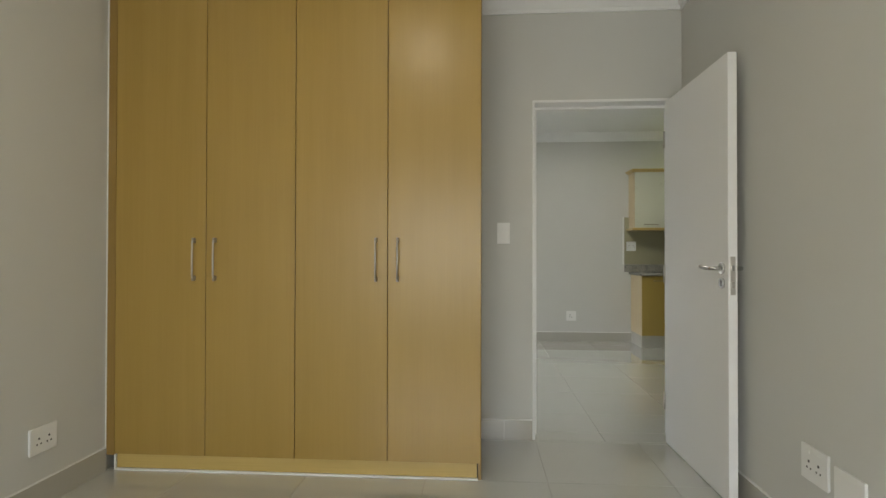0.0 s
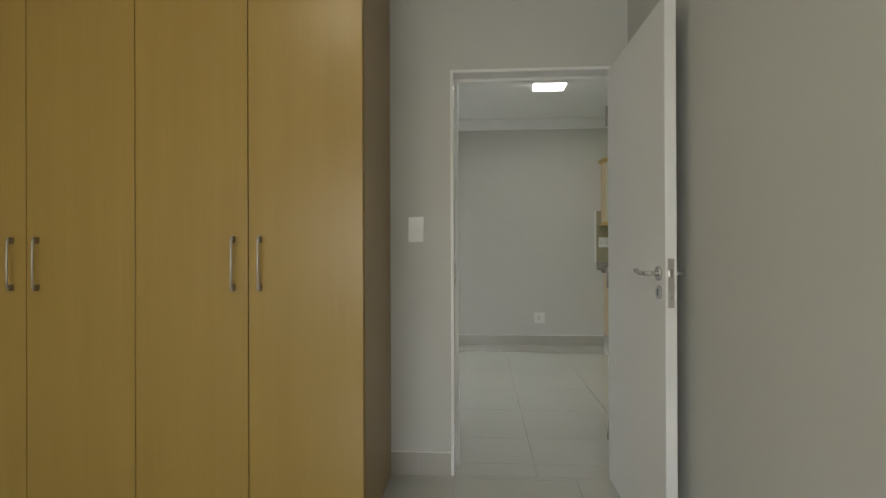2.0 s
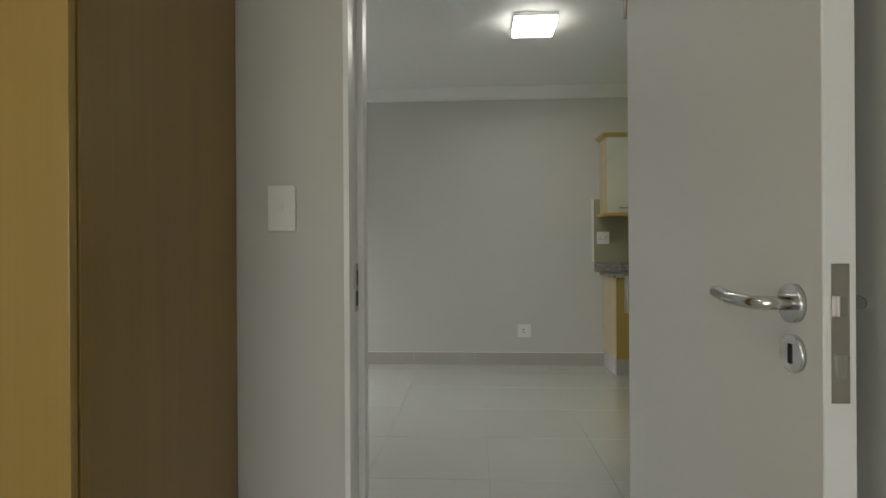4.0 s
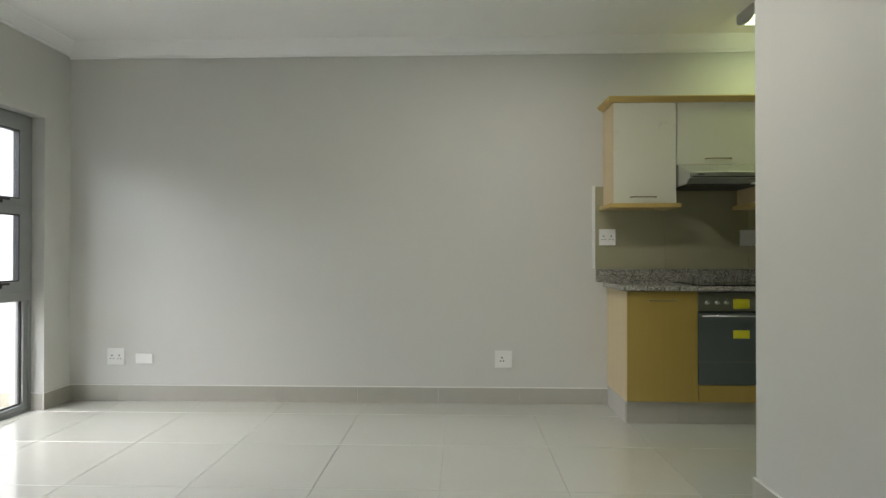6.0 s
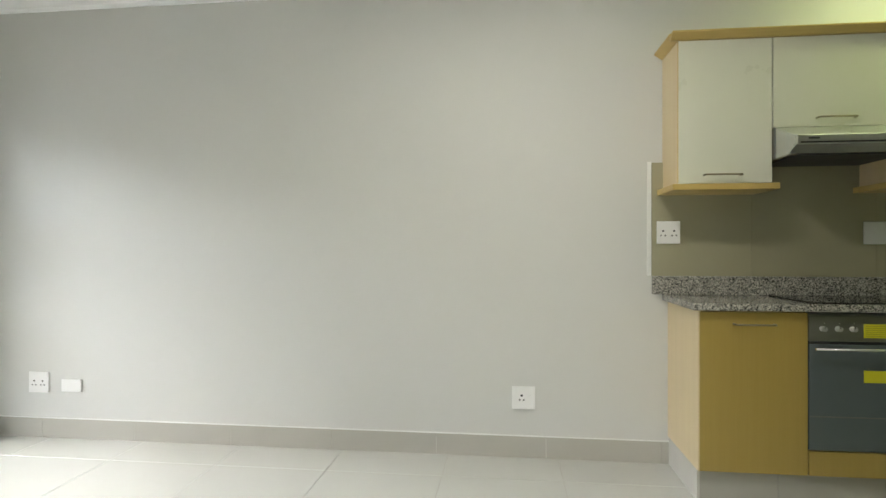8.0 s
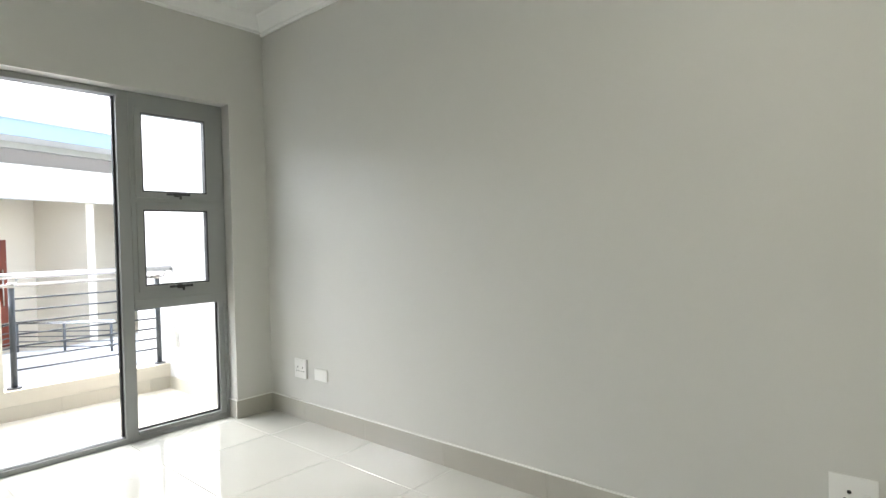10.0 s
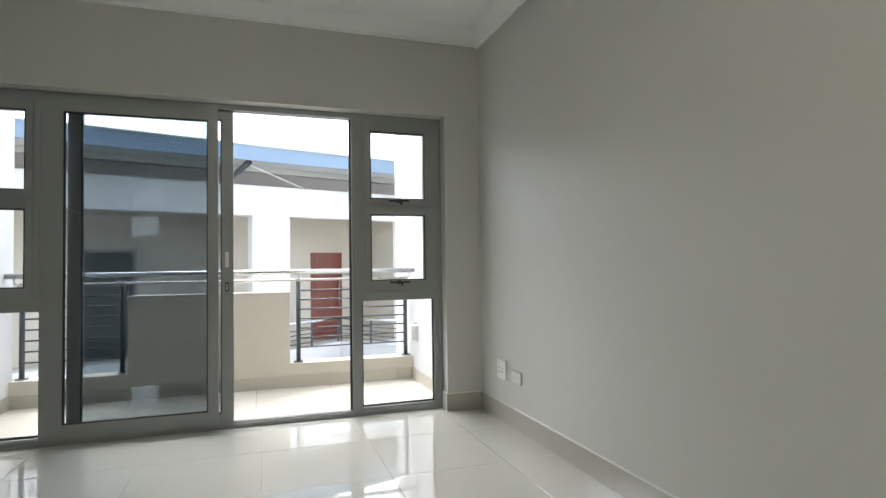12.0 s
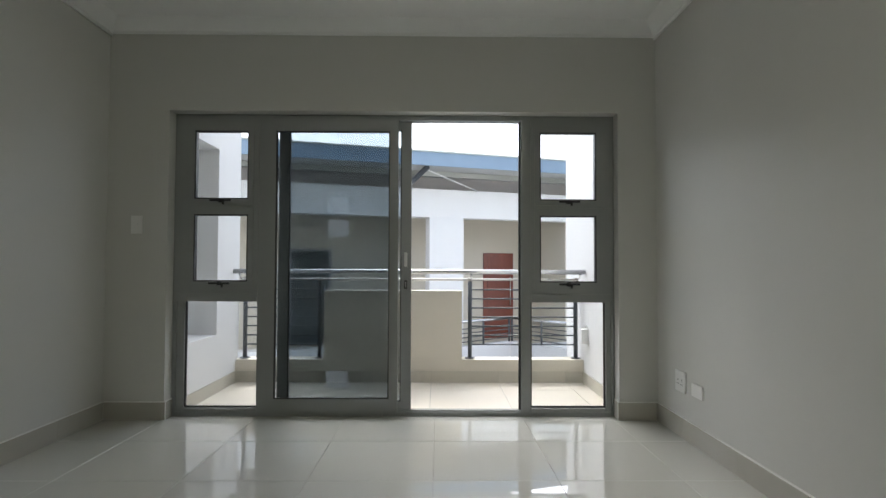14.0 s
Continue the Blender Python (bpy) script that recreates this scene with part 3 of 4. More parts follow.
def oven():
    x0, yf = 2.483, 6.172
    w = 0.577
    root = thing("oven", pose(x0, yf, 0), "built-in stainless oven with dark glass door and yellow stickers", "oven")
    part("body", box(0.01, w - 0.01, 0.02, 0.44, 0.25, 0.85), M_STEEL, root)
    part("control_panel", box(0, w, -0.004, 0.02, 0.735, 0.846, 0.002, 2), M_STEEL_D, root, "brushed steel control panel")
    part("door", box(0, w, -0.008, 0.02, 0.260, 0.722, 0.003, 2), M_OVEN, root, "dark glass oven door")
    # thin strip that paints a faint reflection onto the door glass
    part("door_reflection_band", box(0.004, w - 0.004, -0.0088, -0.0081, 0.405, 0.410), M_OVEN2, root)
    part("shadow_gap", box(0.003, w - 0.003, 0.0, 0.02, 0.723, 0.734), M_GASKET, root)
    h = part("door_handle", tube([(0.008, -0.045, 0.706), (w - 0.01, -0.045, 0.706)], 0.0055, 12), M_CHROME, root, "chrome oven door bar")
    for x in (0.035, w - 0.035):
        part("handle_post", tube([(x, -0.008, 0.702), (x, -0.045, 0.706)], 0.006, 10), M_CHROME, h)
    for x in (0.055, 0.117, 0.176, 0.379, 0.438, 0.500):
        k = part("knob", tube([(x, -0.004, 0.79), (x, -0.012, 0.79), (x, -0.026, 0.79)], 0.0112, 20), M_KNOB, root, "round steel oven knob")
        part("knob_mark", box(x - 0.001, x + 0.001, -0.0268, -0.0261, 0.792, 0.803), M_BLACK, k)
        part("dial_print", box(x + 0.006, x + 0.010, -0.0046, -0.0041, 0.811, 0.815), M_PLASTIC, k)
    a = part("sticker", box(0.222, 0.325, -0.0055, -0.0041, 0.752, 0.812), M_YELLOW, root, "yellow information sticker")
    part("print", boxes(*[(0.229, 0.318, -0.0062, -0.0056, 0.759 + i * 0.0085, 0.7615 + i * 0.0085) for i in range(6)]), M_INK, a)
    part("sticker", box(0.220, 0.323, -0.0095, -0.0081, 0.560, 0.612), M_YELLOW, root, "yellow information sticker")
    return root


def panel_below():
    root = thing("drawer_front", pose(2.483, 6.165, 0), "narrow beech panel below the oven", "cabinet panel")
    part("panel", box(0, 0.577, 0, 0.018, 0.148, 0.255, 0.0015, 2), M_BEECH_K, root)
    part("backing", box(0, 0.595, 0.02, 0.45, 0.145, 0.253), M_BEECH_SHADED, root)


def next_base():
    root = thing("base_cabinet", pose(3.064, 6.165, 0), "beech base cabinet with drawers beside the oven", "kitchen cabinet")
    part("carcass", box(0, 1.4, 0.02, YF - 6.165 - 0.003, 0.145, 0.862), M_BEECH_SHADED, root)
    for i in range(2):
        part("drawer", box(0.003 + i * 0.6, 0.597 + i * 0.6, 0, 0.018, 0.61, 0.858, 0.0015, 2), M_BEECH_K, root)
        part("drawer", box(0.003 + i * 0.6, 0.597 + i * 0.6, 0, 0.018, 0.325, 0.606, 0.0015, 2), M_BEECH_K, root)
        part("drawer", box(0.003 + i * 0.6, 0.597 + i * 0.6, 0, 0.018, 0.148, 0.321, 0.0015, 2), M_BEECH_K, root)


def hob():
    root = thing("hob", pose(2.50, 6.175, 0.8975), "black glass ceramic hob set on the granite", "hob")
    part("glass_plate", box(0, 0.6, 0, 0.41, 0, 0.006, 0.002, 2), M_HOB, root)


def wall_unit(x0, x1, z0, group_label, handle_at, side_left=False, low=True):
    yf = 6.36
    root = thing("wall_cabinet", pose(x0, yf, z0), group_label, "kitchen cabinet")
    w, top = x1 - x0, 2.138 - z0
    part("carcass", box(0.001, w - 0.001, 0.020, YF - yf - 0.003, 0, top), M_BEECH_H2, root, "pale beech cabinet side")
    d = part("door", box(0.0018, w - 0.0018, 0, 0.018, 0.002, top - 0.002, 0.0015, 2), M_CREAM, root, "cream gloss door")
    a = part("edge_band", boxes((0.0012, 0.0028, 0.002, 0.018, 0.004, top - 0.004)), M_BEECH_H, d) if side_left else None
    bar_handle(d, 0.040, 0, handle_at - 0.095, handle_at + 0.095, along=0, m=M_NICKEL_D)
    if low:
        part("light_rail", box(-0.028 if side_left else -0.03, w + (0.03 if side_left else 0), -0.012, YF - yf - 0.003, -0.030, -0.001, 0.002, 1), M_BEECH_H, root, "beech bottom rail")
    return root


def cabinet_cornice():
    root = thing("cabinet_cornice", pose(1.994, 6.36, 2.140), "beech cornice moulding on top of the wall cabinets", "moulding")
    prof = [(-0.004, 0.0), (-0.010, 0.006), (-0.022, 0.014), (-0.034, 0.022), (-0.040, 0.027), (-0.040, 0.034), (0.02, 0.034), (0.02, 0.0)]
    part("front_moulding", prism(prof, 0, -0.035, 2.4), M_BEECH_H, root)
    part("side_moulding", prism([(y, z) for y, z in prof], 1, 0.0, YF - 6.36 - 0.003), M_BEECH_H, root)


def hood():
    x0, x1 = 2.428, 2.972
    root = thing("extractor_hood", pose(x0, 6.15, 1.583), "slim stainless extractor hood under the middle cabinet", "extractor hood")
    w = x1 - x0
    part("body", prism([(0.487, -0.02), (0.487, 0.126), (0.205, 0.126), (0.0, 0.045), (0.0, 0.012), (0.03, 0.0), (0.07, -0.02)], 0, 0, w), M_HOOD, root)
    part("front_lip", box(-0.004, w + 0.004, -0.012, 0.0, 0.008, 0.048, 0.002, 1), M_STEEL, root, "steel front strip with a slot")
    part("slot", box(0.008, w - 0.008, -0.0128, -0.0121, 0.012, 0.019), M_GASKET, root)
    part("badge", box(0.04, 0.085, -0.0128, -0.0121, 0.029, 0.036), M_GASKET, root, "small dark badge")
    part("filter", box(0.04, w - 0.04, 0.08, 0.44, -0.026, -0.0205), M_GASKET, root)
    part("lamp_glass", box(0.42, 0.52, 0.05, 0.11, -0.022, -0.012), M_PLASTIC, root)


M_BEECH_H2 = wood("pale_beech_side", (0.62, 0.49, 0.28), (0.74, 0.61, 0.38))
M_BEECH_K = wood("golden_beech_door", (0.37, 0.26, 0.062), (0.43, 0.31, 0.082))
M_BEAD_T = mat("pale_plinth_tile", (0.62, 0.61, 0.57), 0.2, vary=0.03)
M_HOOD = mat("satin_hood_steel", (0.55, 0.56, 0.53), 0.2, 0.7, vary=0.01, scale=6, stretch=(1, 20, 20))
M_KNOB = mat("knob_steel", (0.55, 0.55, 0.53), 0.35, 0.6, vary=0.01)
# tone of the reflected streak painted on the oven door
M_OVEN2 = mat("oven_reflection_tone", (0.10, 0.105, 0.10), 0.3, vary=0.02)
M_STEEL_D = mat("dull_steel", (0.30, 0.30, 0.27), 0.35, 0.8, vary=0.04, scale=6, stretch=(1, 20, 20))
base_unit()
plinths()
worktop()
oven()
panel_below()
next_base()
hob()
wall_unit(1.994, 2.421, 1.450, "tall wall cabinet with a cream door and beech side", 0.20, True)
wall_unit(2.423, 2.956, 1.710, "short wall cabinet with a cream door above the hood", 0.275, low=False)
wall_unit(2.958, 3.50, 1.450, "tall wall cabinet with a cream door beside the hood", 0.28, False)
cabinet_cornice()
hood()


# ---- sockets and switches ----
def plate(name, m, w, h, label, holes=(), rocker=None, group=""):
    """Local: face to -y, centre at the origin."""
    root = thing(name, m, label, "socket" if "socket" in name else "switch", group)
    part("back_box", box(-w / 2 + 0.003, w / 2 - 0.003, -0.004, 0, -h / 2 + 0.003, h / 2 - 0.003), M_PLASTIC, root)
    part("cover", box(-w / 2, w / 2, -0.012, -0.004, -h / 2, h / 2, 0.003, 3), M_PLASTIC, root)
    inset = w * 0.5 - (0.008 if holes else 0.016)
    part("inner_panel", box(-inset, inset, -0.0126, -0.0118, -h / 2 + 0.010, h / 2 - 0.022 if not holes else h / 2 - 0.010, 0.0005, 1), M_PLASTIC, root)
    for x, z, r in holes:
        part("pin_hole", tube([(x, -0.0131, z), (x, -0.0115, z)], r * 1.15, 12), M_BLACK, root)
    if rocker:
        x, z, rw, rh = rocker
        part("rocker", box(x - rw / 2, x + rw / 2, -0.0155, -0.0118, z - rh / 2, z + rh / 2, 0.0015, 2), M_PLASTIC, root, "white rocker")
    if len(holes) == 6:
        for x in (-0.030, 0.030):
            part("rocker", box(x - 0.008, x + 0.008, -0.0150, -0.0118, h * 0.28, h * 0.28 + 0.011, 0.0015, 2), M_PLASTIC, root, "white rocker")
    return root


TRI = [(0, 0.012, 0.0045), (-0.011, -0.012, 0.0035), (0.011, -0.012, 0.0035)]
S2 = [(-0.028 + x, z - 0.004, r) for x, z, r in TRI] + [(0.028 + x, z - 0.004, r) for x, z, r in TRI]
plate("wall_socket", pose(1.265, YF, 0.327), 0.125, 0.124, "white single wall socket with switch on the living room wall", [(x - 0.01, z, r * 1.2) for x, z, r in TRI], (0.035, 0.0, 0.016, 0.028))
plate("double_socket", pose(-1.640, YF, 0.332), 0.130, 0.125, "white double wall socket beside the blank plate", S2)
plate("blank_plate", pose(-1.425, YF, 0.317), 0.128, 0.075, "small white blank wall plate")
plate("double_socket", pose(2.021, YF - 0.012, 1.224), 0.118, 0.118, "white double wall socket above the worktop", S2)
plate("isolator_switch", pose(3.030, YF - 0.012, 1.218), 0.112, 0.115, "white isolator switch above the worktop", rocker=(0, 0, 0.02, 0.03))
plate("double_socket", pose(3.150, YF - 0.012, 1.218), 0.112, 0.115, "white double wall socket beside the isolator", S2)
plate("light_switch", pose(0.245, YD, 1.243), 0.078, 0.128, "white light switch plate beside the door", rocker=(0, 0.0, 0.016, 0.022))
plate("double_socket", pose(XBR, 1.455, 0.365, 0, 0, 90 + 180), 0.155, 0.125, "white double wall socket low on the bedroom wall", S2)
plate("blank_plate", pose(XBR, 1.268, 0.35, 0, 0, 90 + 180), 0.150, 0.120, "white blank plate beside the socket")
plate("double_socket", pose(XBL, 1.715, 0.30, 0, 0, 90), 0.150, 0.115, "white double wall socket low on the bedroom wall", S2)
plate("light_switch", pose(XW, 3.145, 1.295, 0, 0, 90), 0.075, 0.120, "white light switch beside the balcony door", rocker=(0, 0.0, 0.016, 0.022))
plate("light_switch", pose(PX, 3.85, 1.22, 0, 0, 270), 0.078, 0.120, "white light switch on the partition", rocker=(0, 0.0, 0.016, 0.022))


# ---- balcony ----
structure("balcony_slab", box(-3.45, XW - 0.25, 2.9, 7.0, -0.30, -0.022), M_EXT_C, "balcony slab")
structure("balcony_side_wall", boxes((-3.32, -2.82, 3.05, 3.36, -0.25, 3.4), (-2.82, -2.2505, 3.05, 3.36, -0.25, 0.46), (-2.82, -2.2505, 3.05, 3.36, 1.98, 3.4), (-2.82, -2.2505, 3.05, 3.09, 0.46, 1.98)), M_EXT, "white plastered balcony side wall with a deep recess")
structure("balcony_end_wall", boxes((-3.9, -2.2505, 6.47, 6.75, -3.0, 3.4)), M_EXT, "white plastered balcony end wall")
structure("outer_wall", boxes((-2.5, -2.2505, -2.9, 3.05, -3, 3.4), (-2.5, -2.2505, 6.75, 12, -3, 3.4), (-2.45, -2.2505, 3.36, 6.47, 2.16, 3.4)), M_EXT, "white plastered outside wall")
structure("threshold", box(-2.2495, -2.17, WY0 + 0.003, WY1 - 0.003, -0.02, 0.012), M_SKIRT, "tiled door threshold")
structure("balcony_parapet", boxes((-3.42, -3.25, 3.36, 6.47, -0.3, 0.19), (-3.42, -3.25, 4.145, 5.380, 0.19, 0.805)), M_EXT_C, "cream plastered low balcony wall")


def railing():
    root = thing("balcony_railing", pose(-3.335, 0, 0.19), "dark steel balcony railing with a bright handrail", "railing")
    part("handrail", tube([(0.165, 3.363, 0.787), (0.165, 6.467, 0.787)], 0.021, 16), M_CHROME, root, "bright stainless handrail")
    part("top_rail", tube([(0, 3.38, 0.715), (0, 6.45, 0.715)], 0.011, 10), M_NICKEL, root, "thin grey second rail")
    for y in (3.415, 4.09, 5.455, 6.42):
        p = part("post", tube([(0, y, 0.008), (0, y, 0.71)], 0.019, 14), M_RAIL, root, "dark round post")
        part("foot_plate", tube([(0, y, 0.0005), (0, y, 0.009)], 0.045, 20), M_RAIL, p)
        part("cap", tube([(0, y, 0.700), (0, y, 0.722), (0, y, 0.735)], 0.024, 14), M_NICKEL, p)
        part("bracket", tube([(0.005, y, 0.722), (0.10, y, 0.722), (0.145, y, 0.730), (0.162, y, 0.750), (0.165, y, 0.768)], 0.007, 8), M_CHROME, p)
    for y0, y1 in ((3.415, 4.09), (5.455, 6.42)):
        for i in range(7):
            z = 0.125 + i * 0.083
            part("bar", tube([(0, y0, z), (0, y1, z)], 0.0065, 8), M_RAIL, root)
    return root


railing()
o = plate("outdoor_socket", pose(-3.12, 6.47, 0.415), 0.10, 0.15, "white weatherproof socket box on the balcony end wall")
part("hood", box(-0.04, 0.04, -0.062, -0.0121, -0.058, 0.066, 0.006, 2), M_PLASTIC, o, "hinged white weather cover")
part("conduit", tube([(0, -0.012, 0.074), (0, -0.012, 0.10)], 0.010, 10), M_PLASTIC, o)


# ---- ground and the block across ----
structure("ground", box(-60, 60, -60, 60, -3.4, -3.2), M_GROUND, "grey paved courtyard ground")


def block_across():
    root = thing("apartment_block", pose(-9.6, 6.38, 0, 0, 0, 17.0), "white apartment block with open walkways under a blue-grey roof", "building")
    part("facade_band", box(-0.3, 0, -16, 9, 2.005, 2.565), M_FACADE, root, "white plastered band above the walkway")
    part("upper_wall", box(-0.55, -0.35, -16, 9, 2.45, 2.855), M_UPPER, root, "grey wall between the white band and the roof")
    for y0, y1, z1 in ((-1.44, -0.73, 2.004), (-12, -8.2, 2.004), (3.4, 9, 2.004)):
        part("pillar", box(-0.3, 0, y0, y1, -3.2, z1), M_FACADE, root, "white plastered pier")
    for y0, y1, z1 in ((-8.19, -1.45, -0.5), (-0.72, 3.39, -0.6)):
        part("parapet", box(-0.3, 0, y0, y1, -3.2, z1), M_FACADE, root, "low white walkway wall")
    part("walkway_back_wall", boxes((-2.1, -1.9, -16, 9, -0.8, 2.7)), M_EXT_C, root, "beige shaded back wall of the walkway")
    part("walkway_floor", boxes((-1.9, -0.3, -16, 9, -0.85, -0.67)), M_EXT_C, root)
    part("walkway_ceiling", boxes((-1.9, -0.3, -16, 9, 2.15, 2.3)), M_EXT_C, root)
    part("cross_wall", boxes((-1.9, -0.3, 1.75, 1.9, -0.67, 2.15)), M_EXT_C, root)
    for y0, y1, m, lab in ((0.446, 1.22, M_RED, "red-brown panelled entrance door"), (-3.98, -3.19, M_OVEN, "dark louvred door")):
        d = part("front_door", boxes((-1.9, -1.86, y0, y1, -0.67, 1.36)), m, root, lab)
        if m is not M_RED:
            part("door_surround", boxes((-1.9, -1.85, y0 - 0.06, y0, -0.67, 1.42), (-1.9, -1.85, y1, y1 + 0.06, -0.67, 1.42), (-1.9, -1.85, y0, y1, 1.36, 1.42)), M_ALU, root)
        for z in (-0.55, -0.08, 0.39, 0.86):
            part("door_panel", boxes((-1.86, -1.848, y0 + 0.1, y1 - 0.1, z, z + 0.4)), m, d)
        part("pull_handle", tube([(-1.81, y1 - 0.1, 0.1), (-1.81, y1 - 0.1, 0.8)], 0.015, 8), M_CHROME, d)
    part("bulkhead_lamp", boxes((-0.9, -0.7, -0.66, -0.3, 2.08, 2.15)), M_SOFFIT, root)
    r = part("roof", boxes((-9, 1.0, -17, 9, 2.86, 2.95)), M_SOFFIT, root, "overhanging sheet roof with a grey soffit")
    part("fascia", boxes((1.0, 1.04, -17, 9, 2.835, 3.075)), M_FASCIA, r, "blue-grey fascia board")
    part("roof_edge", boxes((0.9, 1.07, -17, 9, 3.075, 3.105)), M_STEEL, r, "thin metal roof edge")
    part("purlin", boxes((0.25, 0.35, -17, 9, 2.76, 2.86)), M_STEEL, r)
    part("purlin", boxes((-1.5, -1.42, -17, 9, 2.74, 2.86)), M_SOFFIT, r)
    part("strut", tube([(0.9, -1.75, 2.83), (0.0, -1.95, 2.55)], 0.05, 8), M_RAIL, r, "dark raking roof strut")
    part("stay", tube([(0.85, -1.72, 2.78), (0.02, -0.45, 2.565)], 0.014, 6), M_PLASTIC, r, "thin white stay")
    return root


block_across()


def landing():
    """Low white wall and railing of the landing that juts into the courtyard."""
    a, b, c = Vector((-8.3, 5.45, 0)), Vector((-9.3, 6.62, 0)), Vector((-8.0, 7.6, 0))
    root = thing("landing_wall", pose(0, 0, 0), "low white wall of a landing with a steel railing", "wall")
    for p, q in ((a, b), (b, c)):
        n = Vector((-(q - p).y, (q - p).x, 0)).normalized() * 0.12
        part("wall", prism([(p.x, p.y), (q.x, q.y), (q.x + n.x, q.y + n.y), (p.x + n.x, p.y + n.y)], 2, -3.2, -0.44), M_EXT, root)
        part("handrail", tube([p + Vector((0, 0, 0.02)), q + Vector((0, 0, 0.02))], 0.028, 10), M_CHROME, root, "bright stainless handrail")
        for z in (-0.36, -0.28, -0.20, -0.12):
            part("bar", tube([p + Vector((0, 0, z)), q + Vector((0, 0, z))], 0.009, 6), M_RAIL, root)
        for f in (0.02, 0.5, 0.97):
            o = p.lerp(q, f)
            part("post", tube([o + Vector((0, 0, -0.44)), o + Vector((0, 0, 0.0))], 0.02, 8), M_RAIL, root)


landing()


# ---- floor tiles and skirting ----
T = 0.6


def tile_field(name, label, x0, x1, y0, y1, ox, oy, material, top=0.0, gap=0.0011, size=T, holes=()):
    root = structure(name, box(x0, x1, y0, y1, top - 0.0102, top - 0.0035), M_GROUT, label)
    cache = {}
    i0, i1 = math.floor((x0 - ox) / size), math.ceil((x1 - ox) / size)
    j0, j1 = math.floor((y0 - oy) / size), math.ceil((y1 - oy) / size)
    for i in range(i0, i1):
        for j in range(j0, j1):
            a, b = max(x0, ox + i * size) + gap, min(x1, ox + (i + 1) * size) - gap
            c, d = max(y0, oy + j * size) + gap, min(y1, oy + (j + 1) * size) - gap
            if b - a < 0.02 or d - c < 0.02:
                continue
            key = (round(b - a, 4), round(d - c, 4))
            if key not in cache:
                bm = box(0, b - a, 0, d - c, -0.0034, 0)
                bmesh.ops.bevel(bm, geom=[e for e in bm.edges if all(v.co.z > -0.001 for v in e.verts)], offset=0.0008, segments=1, affect="EDGES")
                me = bpy.data.meshes.new("tile")
                bm.to_mesh(me)
                bm.free()
                me.materials.append(material)
                cache[key] = me
            ob = new("tile", cache[key])
            ob.location = (a, c, top)
            ob.parent = root
    return root


TX, TY = 0.25, 0.34
tile_field("floor_living", "pale glossy porcelain floor tiles of the living room and kitchen", XW, XK, YL, YF, TX, TY, M_TILE)
tile_field("floor_doorway", "pale glossy porcelain floor tiles in the doorway", DX0, DX1, YD, YL, TX, TY, M_TILE)
tile_field("floor_window_sill", "pale glossy porcelain floor tiles at the balcony door", XW - 0.1, XW, WY0, WY1, TX, TY, M_TILE)
tile_field("floor_bedroom", "pale glossy porcelain floor tiles of the bedroom", XBL, XBR, YB, YD, 0.437, TY, M_TILE)
tile_field("balcony_floor", "beige balcony floor tiles", -3.25, -2.2505, 3.36, 6.47, -3.52, 5.105, M_BALC, top=-0.01, gap=0.002)

SH, ST = 0.115, 0.011


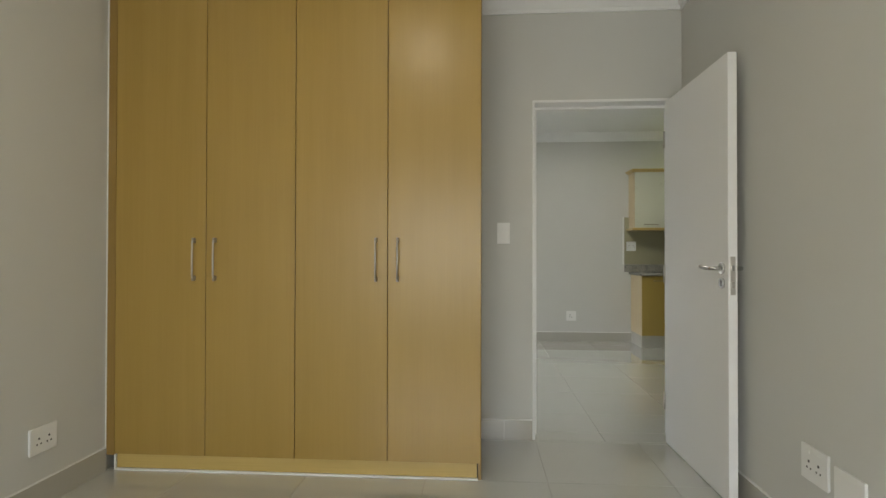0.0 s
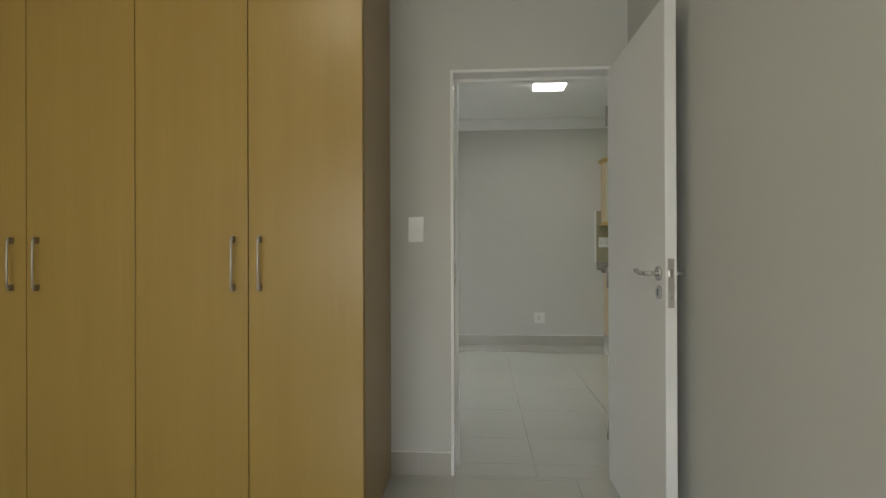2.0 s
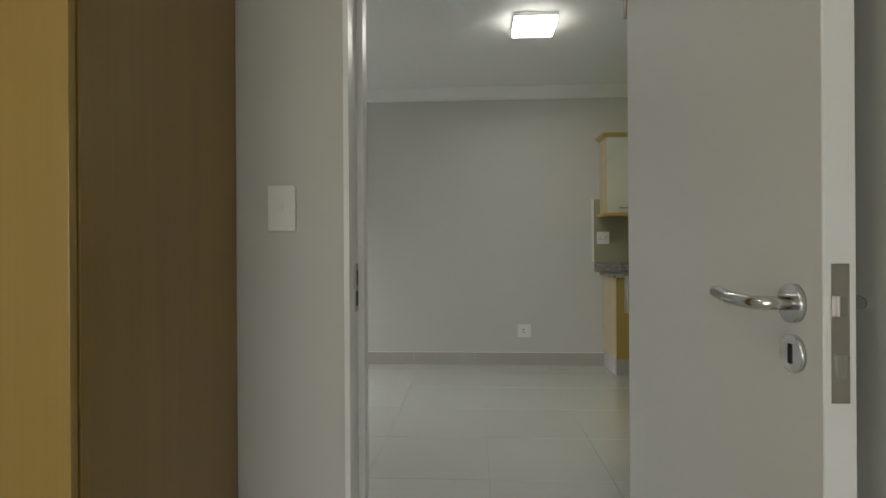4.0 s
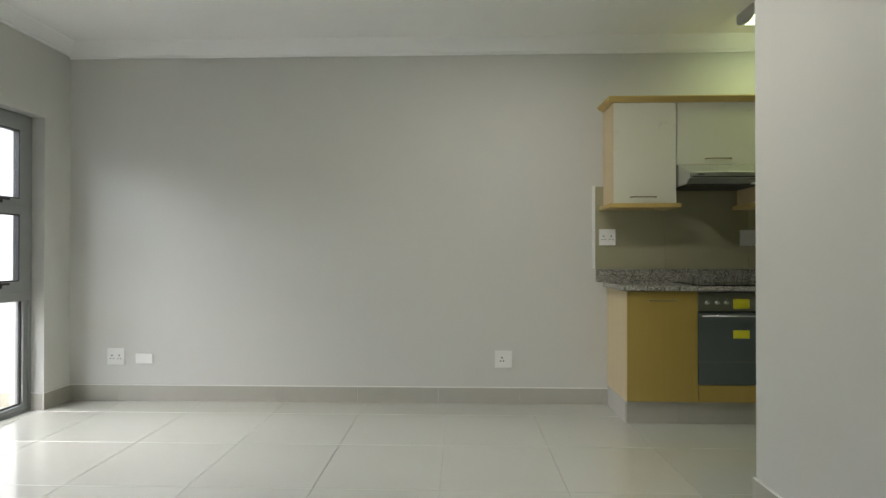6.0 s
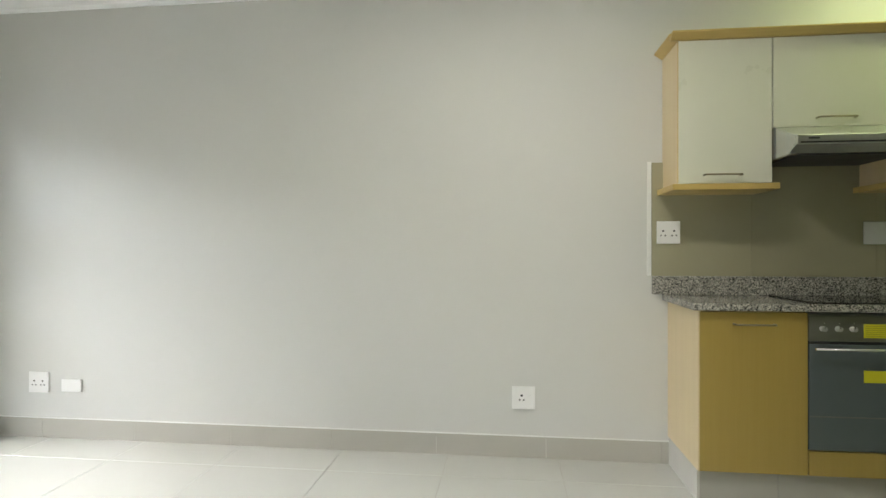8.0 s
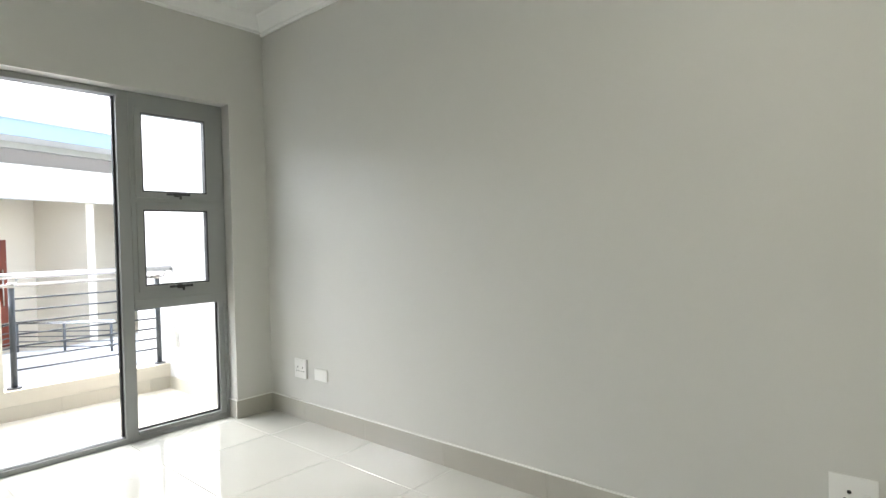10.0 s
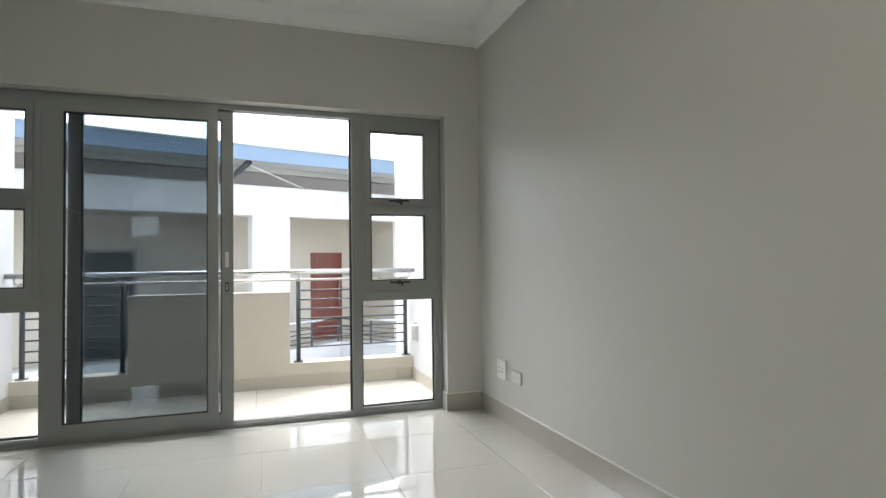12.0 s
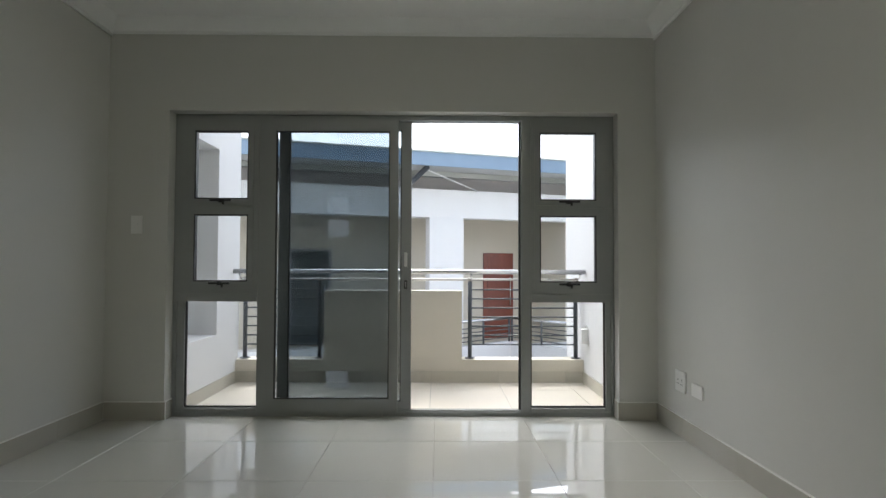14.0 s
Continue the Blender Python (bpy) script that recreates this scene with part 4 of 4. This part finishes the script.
def skirting(name, axis, at, side, a0, a1, o, material=None, h=SH, bead=True, z=0.0):
    """Skirting tiles in 0.6 m lengths with a bead of sealant on top."""
    material = material or M_SKIRT
    lo, hi = sorted((at, at + side * ST))
    b = (lambda p, q, l, r, zz0, zz1: (p, q, l, r, zz0, zz1)) if axis == 0 else (lambda p, q, l, r, zz0, zz1: (l, r, p, q, zz0, zz1))
    root = structure(name, boxes(b(a0, a1, *sorted((at + side * 0.0005, at + side * 0.006)), z, z + h - 0.001), b(a0, a1, *sorted((at + side * 0.0005, at + side * 0.0095)), z + h + 0.0002, z + h + 0.006)) if bead else boxes(b(a0, a1, *sorted((at + side * 0.0005, at + side * 0.006)), z, z + h - 0.001)), M_BEAD if bead else M_GROUT, "tiled skirting with a white bead of sealant on top")
    k = math.floor((a0 - o) / T)
    while o + k * T < a1:
        p, q = max(a0, o + k * T) + 0.0008, min(a1, o + (k + 1) * T) - 0.0008
        if q - p > 0.004:
            part("tile", boxes(b(p, q, *sorted((at + side * 0.006, at + side * ST)), z, z + h)), material, root)
        k += 1


skirting("baseboard_far", 0, YF, -1, XW, 2.038, 0.186)
skirting("baseboard_window_a", 1, XW, 1, WY1 - 0.012, YF - 0.012, TY)
skirting("baseboard_window_b", 1, XW, 1, YL + 0.012, WY0 + 0.012, TY)
skirting("baseboard_reveal_a", 0, WY1, -1, XW - 0.088, XW, TX)
skirting("baseboard_reveal_b", 0, WY0, 1, XW - 0.088, XW, TX)
skirting("baseboard_door", 0, YL, 1, XW + 0.012, DX0 - 0.013, TX)
skirting("baseboard_door_b", 0, YL, 1, DX1 + 0.013, PX - 0.012, TX)
skirting("baseboard_partition", 1, PX, -1, YL + 0.012, PY + 0.011, TY)
skirting("baseboard_bedroom_door", 0, YD, -1, 0.114, DX0 - 0.013, TX)
skirting("baseboard_bedroom_a", 1, XBR, -1, YB, YD - 0.002, TY)
skirting("baseboard_bedroom_b", 1, XBL, 1, YB, 2.125, TY)
skirting("baseboard_balcony", 1, -3.25, 1, 3.372, 6.458, 5.105, M_BALC_S, 0.10, False, -0.01)
skirting("baseboard_balcony_b", 0, 6.47, -1, -3.25, -2.252, 0, M_BALC_S, 0.10, False, -0.01)
skirting("baseboard_balcony_c", 0, 3.36, 1, -3.25, -2.252, 0, M_BALC_S, 0.10, False, -0.01)


# ---- backsplash ----
def backsplash():
    root = structure("backsplash", boxes((1.937, 4.5, YF - 0.004, YF - 0.0005, 0.994, 1.595)), M_GROUT, "olive-grey glossy tiled backsplash")
    structure("backsplash_trim", boxes((1.916, 1.936, YF - 0.014, YF - 0.0005, 0.996, 1.60)), M_BEAD, "white tile edge trim", root)
    for i in range(5):
        a = 1.938 if i == 0 else 2.44 + (i - 1) * 0.6
        b = 2.44 + i * 0.6
        part("tile", boxes((a + 0.001, min(b, 4.5) - 0.001, YF - 0.0115, YF - 0.004, 0.994, 1.595)), M_BTILE, root)


backsplash()
